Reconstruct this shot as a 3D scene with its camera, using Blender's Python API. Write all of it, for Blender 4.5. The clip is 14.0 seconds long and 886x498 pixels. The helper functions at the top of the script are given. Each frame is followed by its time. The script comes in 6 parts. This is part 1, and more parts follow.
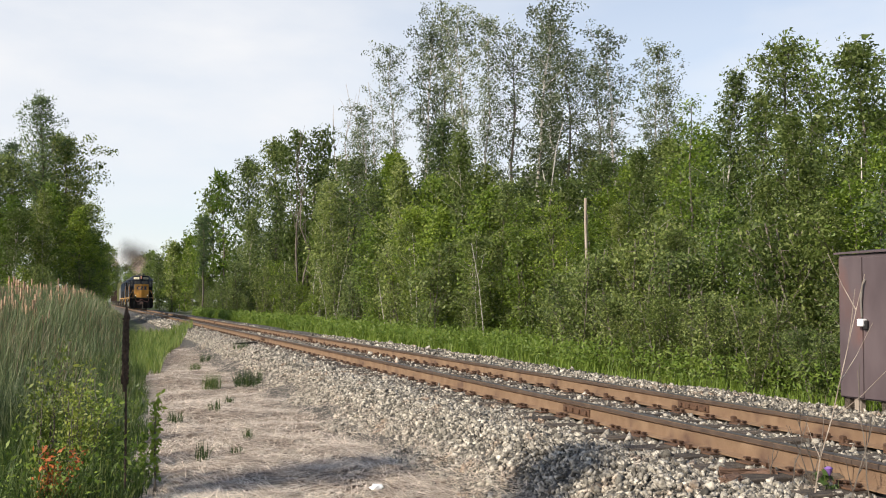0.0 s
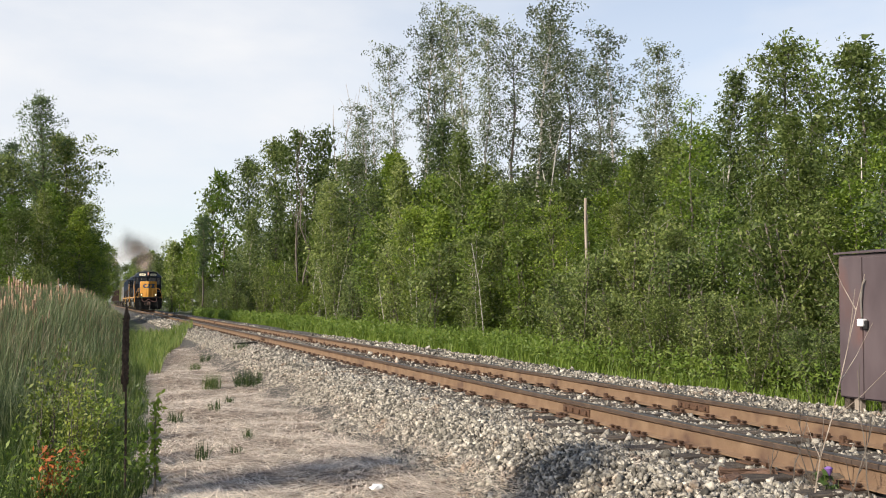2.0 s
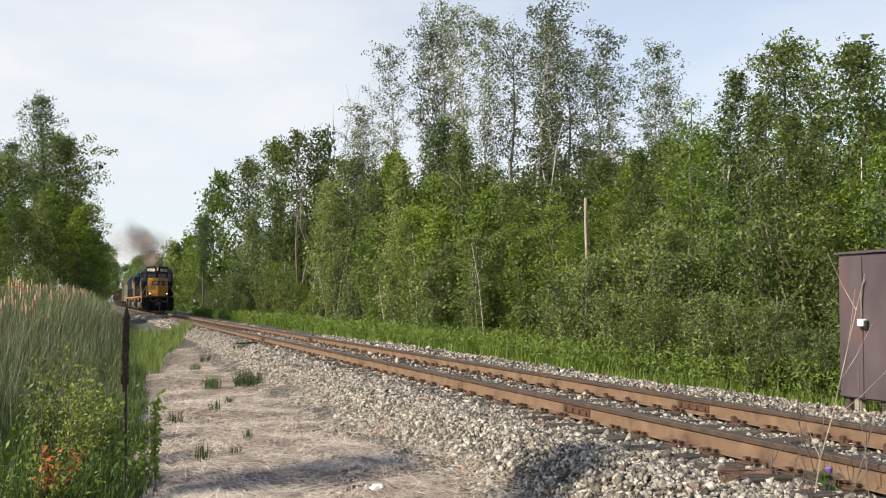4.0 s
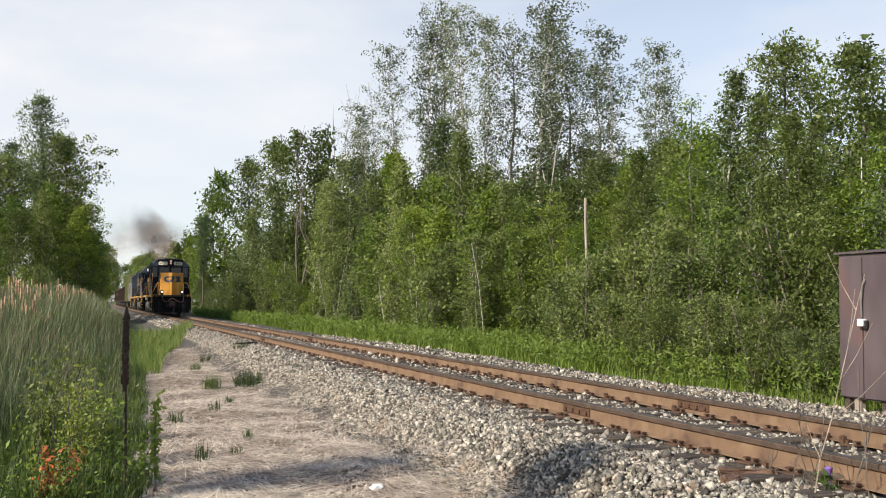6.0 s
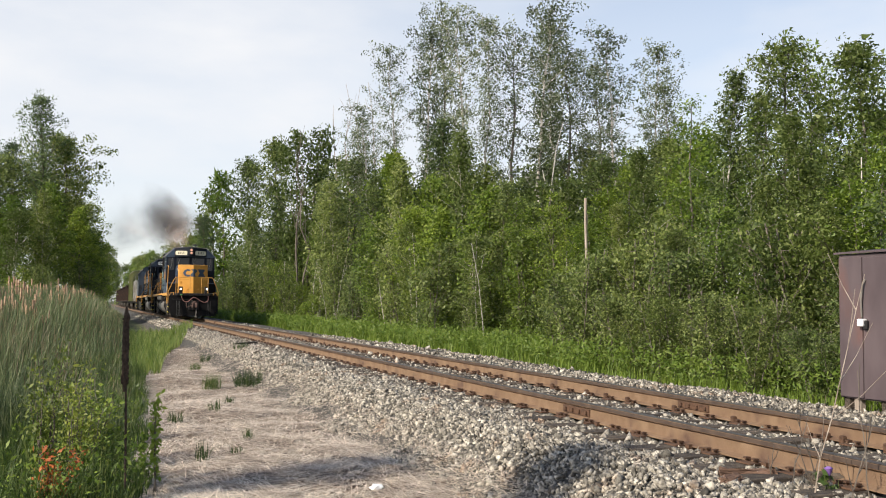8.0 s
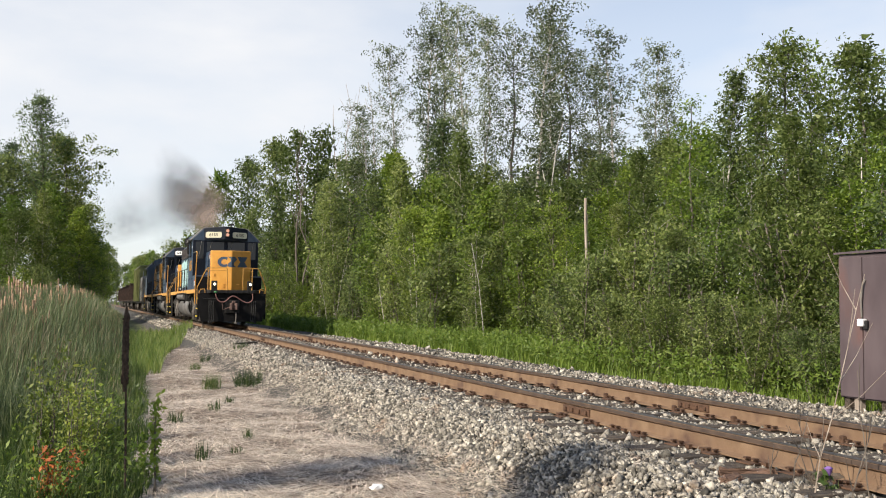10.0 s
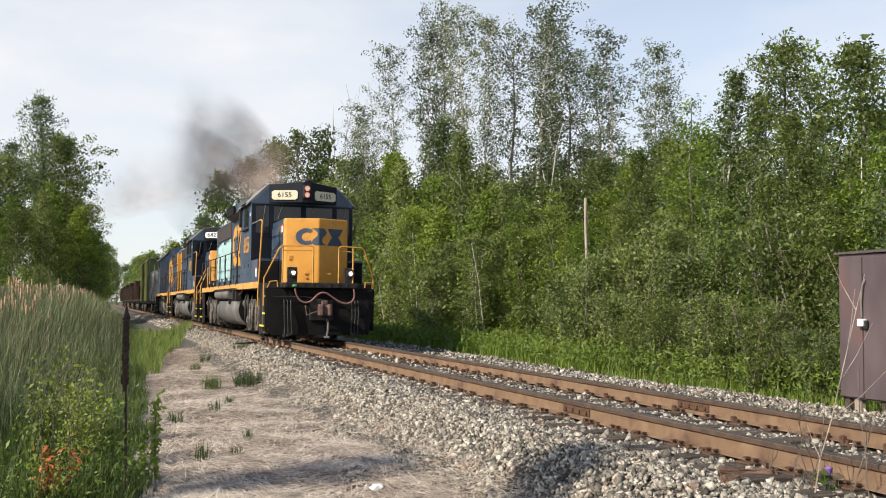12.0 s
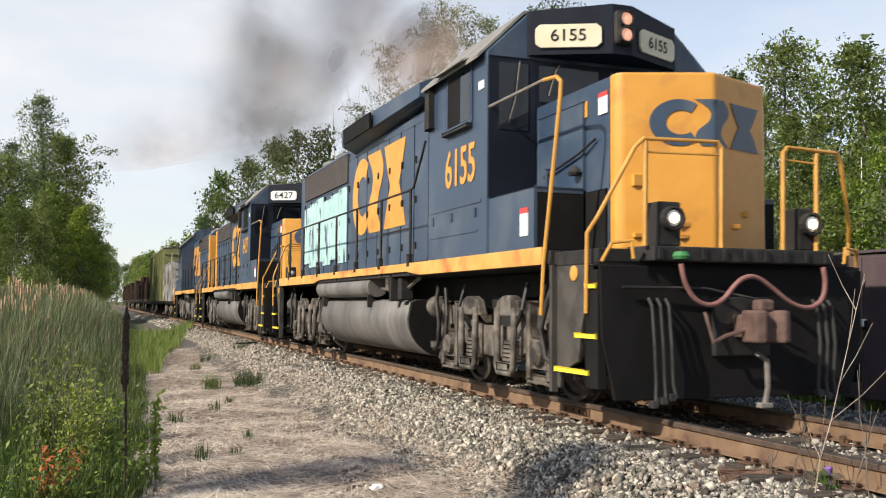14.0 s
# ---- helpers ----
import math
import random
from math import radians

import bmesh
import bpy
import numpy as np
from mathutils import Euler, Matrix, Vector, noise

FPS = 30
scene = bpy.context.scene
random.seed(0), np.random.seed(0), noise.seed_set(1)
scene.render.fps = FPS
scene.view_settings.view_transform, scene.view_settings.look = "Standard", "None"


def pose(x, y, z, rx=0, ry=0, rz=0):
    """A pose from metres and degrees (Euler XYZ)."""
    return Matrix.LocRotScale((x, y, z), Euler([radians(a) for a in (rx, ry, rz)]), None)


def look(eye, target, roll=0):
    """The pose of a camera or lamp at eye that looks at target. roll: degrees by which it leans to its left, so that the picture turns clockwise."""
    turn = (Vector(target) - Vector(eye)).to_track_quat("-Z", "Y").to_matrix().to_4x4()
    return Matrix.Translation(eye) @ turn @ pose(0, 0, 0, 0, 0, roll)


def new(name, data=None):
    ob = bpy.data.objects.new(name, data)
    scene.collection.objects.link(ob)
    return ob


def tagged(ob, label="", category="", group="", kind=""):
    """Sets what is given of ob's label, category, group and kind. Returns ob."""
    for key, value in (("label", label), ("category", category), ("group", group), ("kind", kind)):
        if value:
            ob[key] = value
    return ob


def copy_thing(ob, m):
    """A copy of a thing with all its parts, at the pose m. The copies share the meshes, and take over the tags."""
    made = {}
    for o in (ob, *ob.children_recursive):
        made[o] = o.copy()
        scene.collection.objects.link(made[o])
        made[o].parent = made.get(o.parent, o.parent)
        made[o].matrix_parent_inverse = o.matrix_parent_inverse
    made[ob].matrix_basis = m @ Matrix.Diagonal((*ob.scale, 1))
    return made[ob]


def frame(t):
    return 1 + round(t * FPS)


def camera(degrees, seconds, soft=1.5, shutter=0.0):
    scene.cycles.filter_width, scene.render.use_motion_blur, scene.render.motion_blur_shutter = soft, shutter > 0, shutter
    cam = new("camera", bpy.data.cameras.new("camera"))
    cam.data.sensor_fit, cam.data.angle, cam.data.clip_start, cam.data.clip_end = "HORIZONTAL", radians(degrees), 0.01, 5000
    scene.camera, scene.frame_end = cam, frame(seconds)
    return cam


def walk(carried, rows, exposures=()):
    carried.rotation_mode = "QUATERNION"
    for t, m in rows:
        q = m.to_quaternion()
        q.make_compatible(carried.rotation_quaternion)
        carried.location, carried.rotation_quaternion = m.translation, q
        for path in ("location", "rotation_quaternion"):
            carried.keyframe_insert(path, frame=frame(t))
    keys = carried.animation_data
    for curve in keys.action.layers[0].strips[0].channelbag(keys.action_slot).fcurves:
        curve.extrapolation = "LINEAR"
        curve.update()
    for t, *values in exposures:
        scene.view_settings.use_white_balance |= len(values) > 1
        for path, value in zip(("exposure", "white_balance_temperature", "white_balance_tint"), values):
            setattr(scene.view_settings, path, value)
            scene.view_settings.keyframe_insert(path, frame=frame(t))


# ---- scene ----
D = 5.7665  # track centre line (x); rail top is z = 0, the track runs along y
SPEED = 8.93  # train speed, m/s
NOSE14 = 6.945  # y of the leading coupler at 14 s

cam = camera(50.07, 14.0, soft=1.05, shutter=0.12)
EYE = Vector((0, 0, 1.0548))
YAW, PITCH = 0.3505, 0.0579
AIM = EYE + Vector((math.sin(YAW) * math.cos(PITCH), math.cos(YAW) * math.cos(PITCH), math.sin(PITCH))) * 10
walk(cam, [(0, look(EYE, AIM, 0.44)), (14, look(EYE, AIM, 0.44))], exposures=[(0, 0.40), (14, 0.40)])

# ---- world and sun ----
SUN = Vector((-0.85, -0.26, 0.60)).normalized()
world = bpy.data.worlds.new("sky")
scene.world = world
world.use_nodes = True
wn, wl = world.node_tree.nodes, world.node_tree.links
bg = wn["Background"]
sky = wn.new("ShaderNodeTexSky")
sky.sky_type = "NISHITA"
sky.sun_disc = False
sky.sun_elevation = math.asin(SUN.z)
sky.sun_rotation = math.atan2(SUN.x, SUN.y)
sky.dust_density = 0.7
sky.ozone_density = 2.0
wc = wn.new("ShaderNodeTexCoord")
wm = wn.new("ShaderNodeMapping")
wm.inputs["Scale"].default_value = (1.3, 1.3, 3.6)
wm.inputs["Rotation"].default_value = (0.05, 0.16, 0.0)
wz = wn.new("ShaderNodeTexNoise")
wz.inputs["Scale"].default_value = 1.7
wz.inputs["Detail"].default_value = 7
wz.inputs["Roughness"].default_value = 0.52
wr = wn.new("ShaderNodeValToRGB")
wr.color_ramp.elements[0].position, wr.color_ramp.elements[1].position = 0.30, 0.62
wr.color_ramp.elements[0].color = (0.50, 0.50, 0.50, 1)
wr.color_ramp.elements[1].color = (0.97, 0.97, 0.97, 1)
wx = wn.new("ShaderNodeMixRGB")
wx.inputs[2].default_value = (5.45, 5.5, 5.65, 1)
wl.new(wc.outputs["Generated"], wm.inputs[0])
wl.new(wm.outputs[0], wz.inputs[0])
wl.new(wz.outputs[0], wr.inputs[0])
ws = wn.new("ShaderNodeSeparateXYZ")  # thin cloud and haze low down, clear blue overhead
wf = wn.new("ShaderNodeMapRange")
wf.inputs["From Min"].default_value, wf.inputs["From Max"].default_value = 0.27, 0.55
wf.inputs["To Min"].default_value, wf.inputs["To Max"].default_value = 1.0, 0.04
wk = wn.new("ShaderNodeMath")
wk.operation = "MULTIPLY"
wl.new(wc.outputs["Generated"], ws.inputs[0])
wl.new(ws.outputs[2], wf.inputs["Value"])
wl.new(wf.outputs[0], wk.inputs[0])
wl.new(wr.outputs[0], wk.inputs[1])
wl.new(wk.outputs[0], wx.inputs[0])
wl.new(sky.outputs[0], wx.inputs[1])
wl.new(wx.outputs[0], bg.inputs[0])
bg.inputs[1].default_value = 0.13

sun = new("sun", bpy.data.lights.new("sun", "SUN"))
sun.data.energy, sun.data.angle, sun.data.color = 5.0, radians(0.6), (1.0, 0.91, 0.77)
sun.matrix_world = look(SUN * 50, (0, 0, 0))

# ---- materials ----
def material(name, c1, c2, scale=8.0, rough=0.7, metal=0.0, bump=0.0, bump_scale=40.0, fine=0.0, island=0.0, objvar=0.0, spec=0.5, stretch=None, c3=None, c3_scale=2.0, c3_range=(0.55, 0.7)):
    """Principled surface: two colours mixed by noise, optional stain colour, bump and random variation per piece."""
    m = bpy.data.materials.new(name)
    m.use_nodes = True
    n, l = m.node_tree.nodes, m.node_tree.links
    p = n["Principled BSDF"]
    tc = n.new("ShaderNodeTexCoord")
    src = tc.outputs["Object"]
    if stretch:
        mp = n.new("ShaderNodeMapping")
        mp.inputs["Scale"].default_value = stretch
        l.new(src, mp.inputs[0])
        src = mp.outputs[0]
    nz = n.new("ShaderNodeTexNoise")
    nz.inputs["Scale"].default_value, nz.inputs["Detail"].default_value = scale, 6
    l.new(src, nz.inputs[0])
    rp = n.new("ShaderNodeValToRGB")
    rp.color_ramp.elements[0].position, rp.color_ramp.elements[1].position = 0.35, 0.65
    rp.color_ramp.elements[0].color, rp.color_ramp.elements[1].color = (*c1, 1), (*c2, 1)
    l.new(nz.outputs[0], rp.inputs[0])
    col = rp.outputs[0]
    if c3:
        n3 = n.new("ShaderNodeTexNoise")
        n3.inputs["Scale"].default_value, n3.inputs["Detail"].default_value = c3_scale, 8
        l.new(src, n3.inputs[0])
        r3 = n.new("ShaderNodeValToRGB")
        r3.color_ramp.elements[0].position, r3.color_ramp.elements[1].position = c3_range
        l.new(n3.outputs[0], r3.inputs[0])
        x3 = n.new("ShaderNodeMixRGB")
        x3.inputs[2].default_value = (*c3, 1)
        l.new(r3.outputs[0], x3.inputs[0])
        l.new(col, x3.inputs[1])
        col = x3.outputs[0]
    for amount, node, out in ((island, "ShaderNodeNewGeometry", "Random Per Island"), (objvar, "ShaderNodeObjectInfo", "Random")):
        if amount:
            g = n.new(node)
            mr = n.new("ShaderNodeMapRange")
            mr.inputs["To Min"].default_value, mr.inputs["To Max"].default_value = 1 - amount, 1 + amount
            l.new(g.outputs[out], mr.inputs["Value"])
            h = n.new("ShaderNodeHueSaturation")
            l.new(mr.outputs[0], h.inputs["Value"])
            l.new(col, h.inputs["Color"])
            col = h.outputs[0]
    l.new(col, p.inputs["Base Color"])
    p.inputs["Roughness"].default_value, p.inputs["Metallic"].default_value = rough, metal
    p.inputs["Specular IOR Level"].default_value = spec
    if fine:
        fr = n.new("ShaderNodeMapRange")
        fr.inputs["To Min"].default_value, fr.inputs["To Max"].default_value = max(0, rough - fine), min(1, rough + fine)
        l.new(nz.outputs[0], fr.inputs["Value"])
        l.new(fr.outputs[0], p.inputs["Roughness"])
    if bump:
        nb = n.new("ShaderNodeTexNoise")
        nb.inputs["Scale"].default_value, nb.inputs["Detail"].default_value = bump_scale, 5
        l.new(src, nb.inputs[0])
        b = n.new("ShaderNodeBump")
        b.inputs["Strength"].default_value, b.inputs["Distance"].default_value = bump, 0.02
        l.new(nb.outputs[0], b.inputs["Height"])
        l.new(b.outputs[0], p.inputs["Normal"])
    return m


def leaf_material(name, c1, c2, c3, trans=0.42):
    """Foliage: colour differs from leaf to leaf, and some light comes through."""
    m = bpy.data.materials.new(name)
    m.use_nodes = True
    n, l = m.node_tree.nodes, m.node_tree.links
    p = n["Principled BSDF"]
    g = n.new("ShaderNodeNewGeometry")
    oi = n.new("ShaderNodeObjectInfo")
    rp = n.new("ShaderNodeValToRGB")
    e = rp.color_ramp.elements
    e[0].color, e[1].color = (*c1, 1), (*c3, 1)
    mid = e.new(0.6)
    mid.color = (*c2, 1)
    l.new(g.outputs["Random Per Island"], rp.inputs[0])
    mr = n.new("ShaderNodeMapRange")
    mr.inputs["To Min"].default_value, mr.inputs["To Max"].default_value = 0.62, 1.2
    l.new(oi.outputs["Random"], mr.inputs["Value"])
    h = n.new("ShaderNodeHueSaturation")
    hr = n.new("ShaderNodeMapRange")
    hr.inputs["To Min"].default_value, hr.inputs["To Max"].default_value = 0.514, 0.488
    l.new(oi.outputs["Random"], hr.inputs["Value"])
    l.new(hr.outputs[0], h.inputs["Hue"])
    l.new(mr.outputs[0], h.inputs["Value"])
    l.new(rp.outputs[0], h.inputs["Color"])
    l.new(h.outputs[0], p.inputs["Base Color"])
    p.inputs["Roughness"].default_value = 0.5
    p.inputs["Specular IOR Level"].default_value = 0.35
    t = n.new("ShaderNodeBsdfTranslucent")
    l.new(h.outputs[0], t.inputs[0])
    x = n.new("ShaderNodeMixShader")
    x.inputs[0].default_value = trans
    l.new(p.outputs[0], x.inputs[1])
    l.new(t.outputs[0], x.inputs[2])
    l.new(x.outputs[0], n["Material Output"].inputs[0])
    return m


M_RUSTRAIL = material("rail_rust", (0.155, 0.093, 0.053), (0.215, 0.138, 0.082), 6, 0.85, bump=0.3, bump_scale=60, c3=(0.085, 0.046, 0.03), c3_scale=3)
M_RAILTOP = material("rail_head_steel", (0.07, 0.058, 0.05), (0.15, 0.13, 0.115), 9, 0.42, 0.5, stretch=(1, 0.05, 1))
M_TIE = material("tie_wood", (0.035, 0.026, 0.02), (0.11, 0.085, 0.062), 5, 0.9, bump=0.8, bump_scale=30, objvar=0.35, stretch=(1.5, 9, 9))
M_IRON = material("rusty_iron", (0.055, 0.028, 0.016), (0.11, 0.056, 0.03), 20, 0.9, bump=0.4)
M_STONE = material("ballast_stone", (0.105, 0.092, 0.073), (0.42, 0.38, 0.315), 26, 0.9, island=0.75, c3=(0.20, 0.13, 0.085), c3_scale=2.5, c3_range=(0.56, 0.75), bump=0.5, bump_scale=90)
M_STONEOBJ = material("ballast_stone_loose", (0.12, 0.105, 0.085), (0.34, 0.31, 0.255), 30, 0.9, objvar=0.6, bump=0.5, bump_scale=90)
M_STRAW = material("dead_grass", (0.44, 0.355, 0.28), (0.74, 0.64, 0.52), 3, 0.8, island=0.45)
M_BARK = material("bark_grey", (0.07, 0.055, 0.042), (0.17, 0.145, 0.12), 7, 0.9, bump=0.9, bump_scale=25, objvar=0.3, stretch=(1, 1, 0.25))
M_BIRCH = material("bark_birch", (0.30, 0.27, 0.23), (0.55, 0.51, 0.45), 4, 0.8, bump=0.4, bump_scale=25, objvar=0.15, c3=(0.06, 0.05, 0.045), c3_scale=6, c3_range=(0.56, 0.62), stretch=(0.6, 0.6, 1.6))
M_DEADWOOD = material("dead_wood", (0.22, 0.17, 0.13), (0.40, 0.34, 0.28), 6, 0.9, bump=0.7, bump_scale=30, stretch=(2, 2, 0.3))
M_LEAF_ASPEN = leaf_material("leaf_aspen", (0.08, 0.105, 0.05), (0.155, 0.19, 0.09), (0.34, 0.37, 0.24))
M_LEAF_MAPLE = leaf_material("leaf_maple", (0.075, 0.125, 0.014), (0.17, 0.25, 0.028), (0.30, 0.38, 0.06))
M_LEAF_BIRCH = leaf_material("leaf_birch", (0.07, 0.105, 0.024), (0.165, 0.215, 0.046), (0.32, 0.365, 0.125))
M_LEAF_DARK = leaf_material("leaf_dark", (0.05, 0.08, 0.022), (0.13, 0.175, 0.044), (0.27, 0.32, 0.105))
M_NEEDLE = leaf_material("leaf_needle", (0.05, 0.085, 0.028), (0.09, 0.14, 0.045), (0.15, 0.20, 0.075), 0.25)
M_WEED = leaf_material("leaf_weed", (0.17, 0.25, 0.03), (0.26, 0.35, 0.05), (0.38, 0.45, 0.09), 0.45)
M_GRASS = leaf_material("grass_blade", (0.03, 0.06, 0.013), (0.075, 0.125, 0.026), (0.17, 0.20, 0.06), 0.4)
M_REED = leaf_material("reed_blade", (0.038, 0.065, 0.026), (0.095, 0.135, 0.052), (0.23, 0.26, 0.13), 0.3)
M_REEDDEAD = leaf_material("reed_dead", (0.15, 0.10, 0.06), (0.25, 0.18, 0.11), (0.36, 0.28, 0.18), 0.25)
M_CATTAIL = material("cattail_head", (0.24, 0.14, 0.08), (0.50, 0.35, 0.23), 20, 0.95, island=0.3)

M_SLOPE = leaf_material("grass_slope", (0.07, 0.13, 0.025), (0.13, 0.20, 0.04), (0.26, 0.30, 0.09), 0.4)
M_YELLOWLEAF = leaf_material("leaf_yellow_green", (0.13, 0.175, 0.022), (0.22, 0.27, 0.04), (0.34, 0.36, 0.09), 0.42)


def ground_material():
    m = bpy.data.materials.new("ground_soil")
    m.use_nodes = True
    n, l = m.node_tree.nodes, m.node_tree.links
    p = n["Principled BSDF"]
    tc = n.new("ShaderNodeTexCoord")
    sx = n.new("ShaderNodeSeparateXYZ")
    l.new(tc.outputs["Object"], sx.inputs[0])

    def noise_col(scale, a, b, lo=0.35, hi=0.65):
        z = n.new("ShaderNodeTexNoise")
        z.inputs["Scale"].default_value, z.inputs["Detail"].default_value = scale, 8
        l.new(tc.outputs["Object"], z.inputs[0])
        r = n.new("ShaderNodeValToRGB")
        r.color_ramp.elements[0].position, r.color_ramp.elements[1].position = lo, hi
        r.color_ramp.elements[0].color, r.color_ramp.elements[1].color = (*a, 1), (*b, 1)
        l.new(z.outputs[0], r.inputs[0])
        return r.outputs[0], z.outputs[0]

    def mix(f, a, b):
        x = n.new("ShaderNodeMixRGB")
        l.new(f, x.inputs[0])
        l.new(a, x.inputs[1])
        l.new(b, x.inputs[2])
        return x.outputs[0]

    def band(value, lo, hi):
        r = n.new("ShaderNodeMapRange")
        r.inputs["From Min"].default_value, r.inputs["From Max"].default_value = lo, hi
        l.new(value, r.inputs["Value"])
        return r.outputs[0]

    def maths(op, a, b):
        q = n.new("ShaderNodeMath")
        q.operation = op
        for i, v in enumerate((a, b)):
            if isinstance(v, (int, float)):
                q.inputs[i].default_value = v
            else:
                l.new(v, q.inputs[i])
        return q.outputs[0]

    straw, _ = noise_col(5, (0.095, 0.066, 0.048), (0.27, 0.20, 0.148))
    # bed below the ballast, darkened so that gaps between stones look shaded
    stone, _ = noise_col(28, (0.03, 0.027, 0.023), (0.12, 0.11, 0.095))
    soil, big = noise_col(1.2, (0.035, 0.045, 0.018), (0.09, 0.10, 0.04))
    wob = maths("MULTIPLY", maths("SUBTRACT", big, 0.5), 1.1)
    d = maths("SUBTRACT", maths("ADD", sx.outputs[0], wob), D)
    ballast = maths("MULTIPLY", band(d, -2.9, -2.6), band(d, 4.6, 4.2))
    edge = maths("ADD", sx.outputs[0], maths("MULTIPLY", wob, 0.6))
    slope = maths("SUBTRACT", edge, maths("MULTIPLY", sx.outputs[1], 0.05))
    strawband = maths("MULTIPLY", band(slope, -0.35, 0.2), band(sx.outputs[0], 4.5, 4.0))
    c = mix(strawband, soil, straw)
    c = mix(ballast, c, stone)
    l.new(c, p.inputs["Base Color"])
    p.inputs["Roughness"].default_value = 0.95
    nb = n.new("ShaderNodeTexNoise")
    nb.inputs["Scale"].default_value, nb.inputs["Detail"].default_value = 25, 6
    l.new(tc.outputs["Object"], nb.inputs[0])
    b = n.new("ShaderNodeBump")
    b.inputs["Strength"].default_value, b.inputs["Distance"].default_value = 0.8, 0.04
    l.new(nb.outputs[0], b.inputs["Height"])
    l.new(b.outputs[0], p.inputs["Normal"])
    return m


M_GROUND = ground_material()
M_BLUE = material("paint_dark_blue", (0.026, 0.045, 0.080), (0.038, 0.062, 0.102), 3, 0.40, bump=0.06, bump_scale=6, fine=0.1, c3=(0.10, 0.12, 0.14), c3_scale=2.2, c3_range=(0.5, 0.85), stretch=(1, 0.6, 0.5))
# much darker than M_BLUE: the shade on the cab front is in this colour
M_BLUEDK = material("navy_cab_front_shade", (0.005, 0.007, 0.014), (0.008, 0.011, 0.020), 3, 0.6, fine=0.1, spec=0.25)
M_YELLOW = material("paint_yellow", (0.56, 0.255, 0.035), (0.62, 0.30, 0.05), 2.5, 0.45, bump=0.05, bump_scale=8, c3=(0.40, 0.17, 0.04), c3_scale=3, c3_range=(0.58, 0.8))
M_SILL = material("paint_sill_yellow", (0.55, 0.27, 0.06), (0.66, 0.37, 0.10), 2.5, 0.55, c3=(0.42, 0.13, 0.035), c3_scale=1.6, c3_range=(0.52, 0.66))
M_RAILYEL = material("handrail_yellow", (0.45, 0.22, 0.04), (0.58, 0.30, 0.06), 5, 0.5)
M_STEP = material("step_yellow", (0.70, 0.55, 0.03), (0.8, 0.62, 0.05), 8, 0.6)
M_BLACK = material("black_grime", (0.007, 0.006, 0.006), (0.016, 0.014, 0.013), 5, 0.75, bump=0.2, bump_scale=20, c3=(0.035, 0.028, 0.022), c3_scale=3)
M_PILOT = material("pilot_black", (0.004, 0.0038, 0.004), (0.008, 0.007, 0.007), 4, 0.85, spec=0.25, bump=0.1, bump_scale=10)
M_GREYDIRT = material("dusty_grey_steel", (0.13, 0.115, 0.10), (0.21, 0.19, 0.17), 3, 0.75, bump=0.15, bump_scale=25, c3=(0.07, 0.06, 0.05), c3_scale=1.6, stretch=(1, 0.7, 1.6))
M_TRUCK = material("truck_brown_steel", (0.05, 0.04, 0.032), (0.16, 0.135, 0.11), 6, 0.8, bump=0.3, bump_scale=30, c3=(0.018, 0.015, 0.012), c3_scale=4, c3_range=(0.48, 0.66))
M_HANGER = material("worn_pale_steel", (0.05, 0.042, 0.035), (0.17, 0.148, 0.125), 6, 0.75, bump=0.3, bump_scale=30, c3=(0.02, 0.017, 0.014), c3_scale=3.5, c3_range=(0.46, 0.62))
M_WHEEL = material("wheel_steel", (0.04, 0.032, 0.028), (0.09, 0.075, 0.06), 8, 0.6, 0.4)
M_CREAM = material("number_board_cream", (0.62, 0.56, 0.40), (0.68, 0.62, 0.45), 4, 0.5)
M_WHITE = material("white_paint", (0.72, 0.72, 0.70), (0.80, 0.80, 0.78), 6, 0.5)
M_RED = material("red_label", (0.55, 0.04, 0.03), (0.6, 0.06, 0.05), 6, 0.5)
M_CYAN = material("primer_light_blue", (0.32, 0.50, 0.50), (0.40, 0.58, 0.57), 4, 0.55, c3=(0.05, 0.075, 0.11), c3_scale=2.3, c3_range=(0.60, 0.64), stretch=(1, 1.4, 0.45))
M_GRILLE = material("radiator_grille", (0.05, 0.042, 0.04), (0.085, 0.07, 0.066), 14, 0.8, bump=0.5, bump_scale=60)
M_ROOF = material("weathered_roof", (0.16, 0.15, 0.14), (0.24, 0.23, 0.21), 4, 0.7)
M_RUBBER = material("rubber_black", (0.012, 0.012, 0.012), (0.03, 0.028, 0.026), 8, 0.65)
M_HOSE = material("hose_dusty_red", (0.17, 0.075, 0.065), (0.25, 0.12, 0.105), 8, 0.7)
M_GREEN = material("flag_green", (0.03, 0.16, 0.05), (0.05, 0.22, 0.07), 8, 0.6)
M_COUPLER = material("coupler_rust", (0.075, 0.042, 0.034), (0.13, 0.078, 0.062), 8, 0.8, bump=0.3)
M_GLASSDK = material("dark_window_glass", (0.006, 0.008, 0.01), (0.012, 0.014, 0.016), 2, 0.08)
M_RUSTCAR = material("rusty_freight_paint", (0.03, 0.018, 0.013), (0.07, 0.036, 0.023), 2.5, 0.85, bump=0.3, c3=(0.05, 0.03, 0.02), c3_scale=1.4)
M_OLIVE = material("olive_freight_paint", (0.12, 0.13, 0.045), (0.19, 0.20, 0.075), 1.5, 0.7, bump=0.1, c3=(0.07, 0.05, 0.03), c3_scale=1.2)
M_PALE = material("pale_freight_paint", (0.30, 0.29, 0.27), (0.46, 0.45, 0.42), 2, 0.6, c3=(0.14, 0.11, 0.085), c3_scale=1.1, c3_range=(0.45, 0.65))


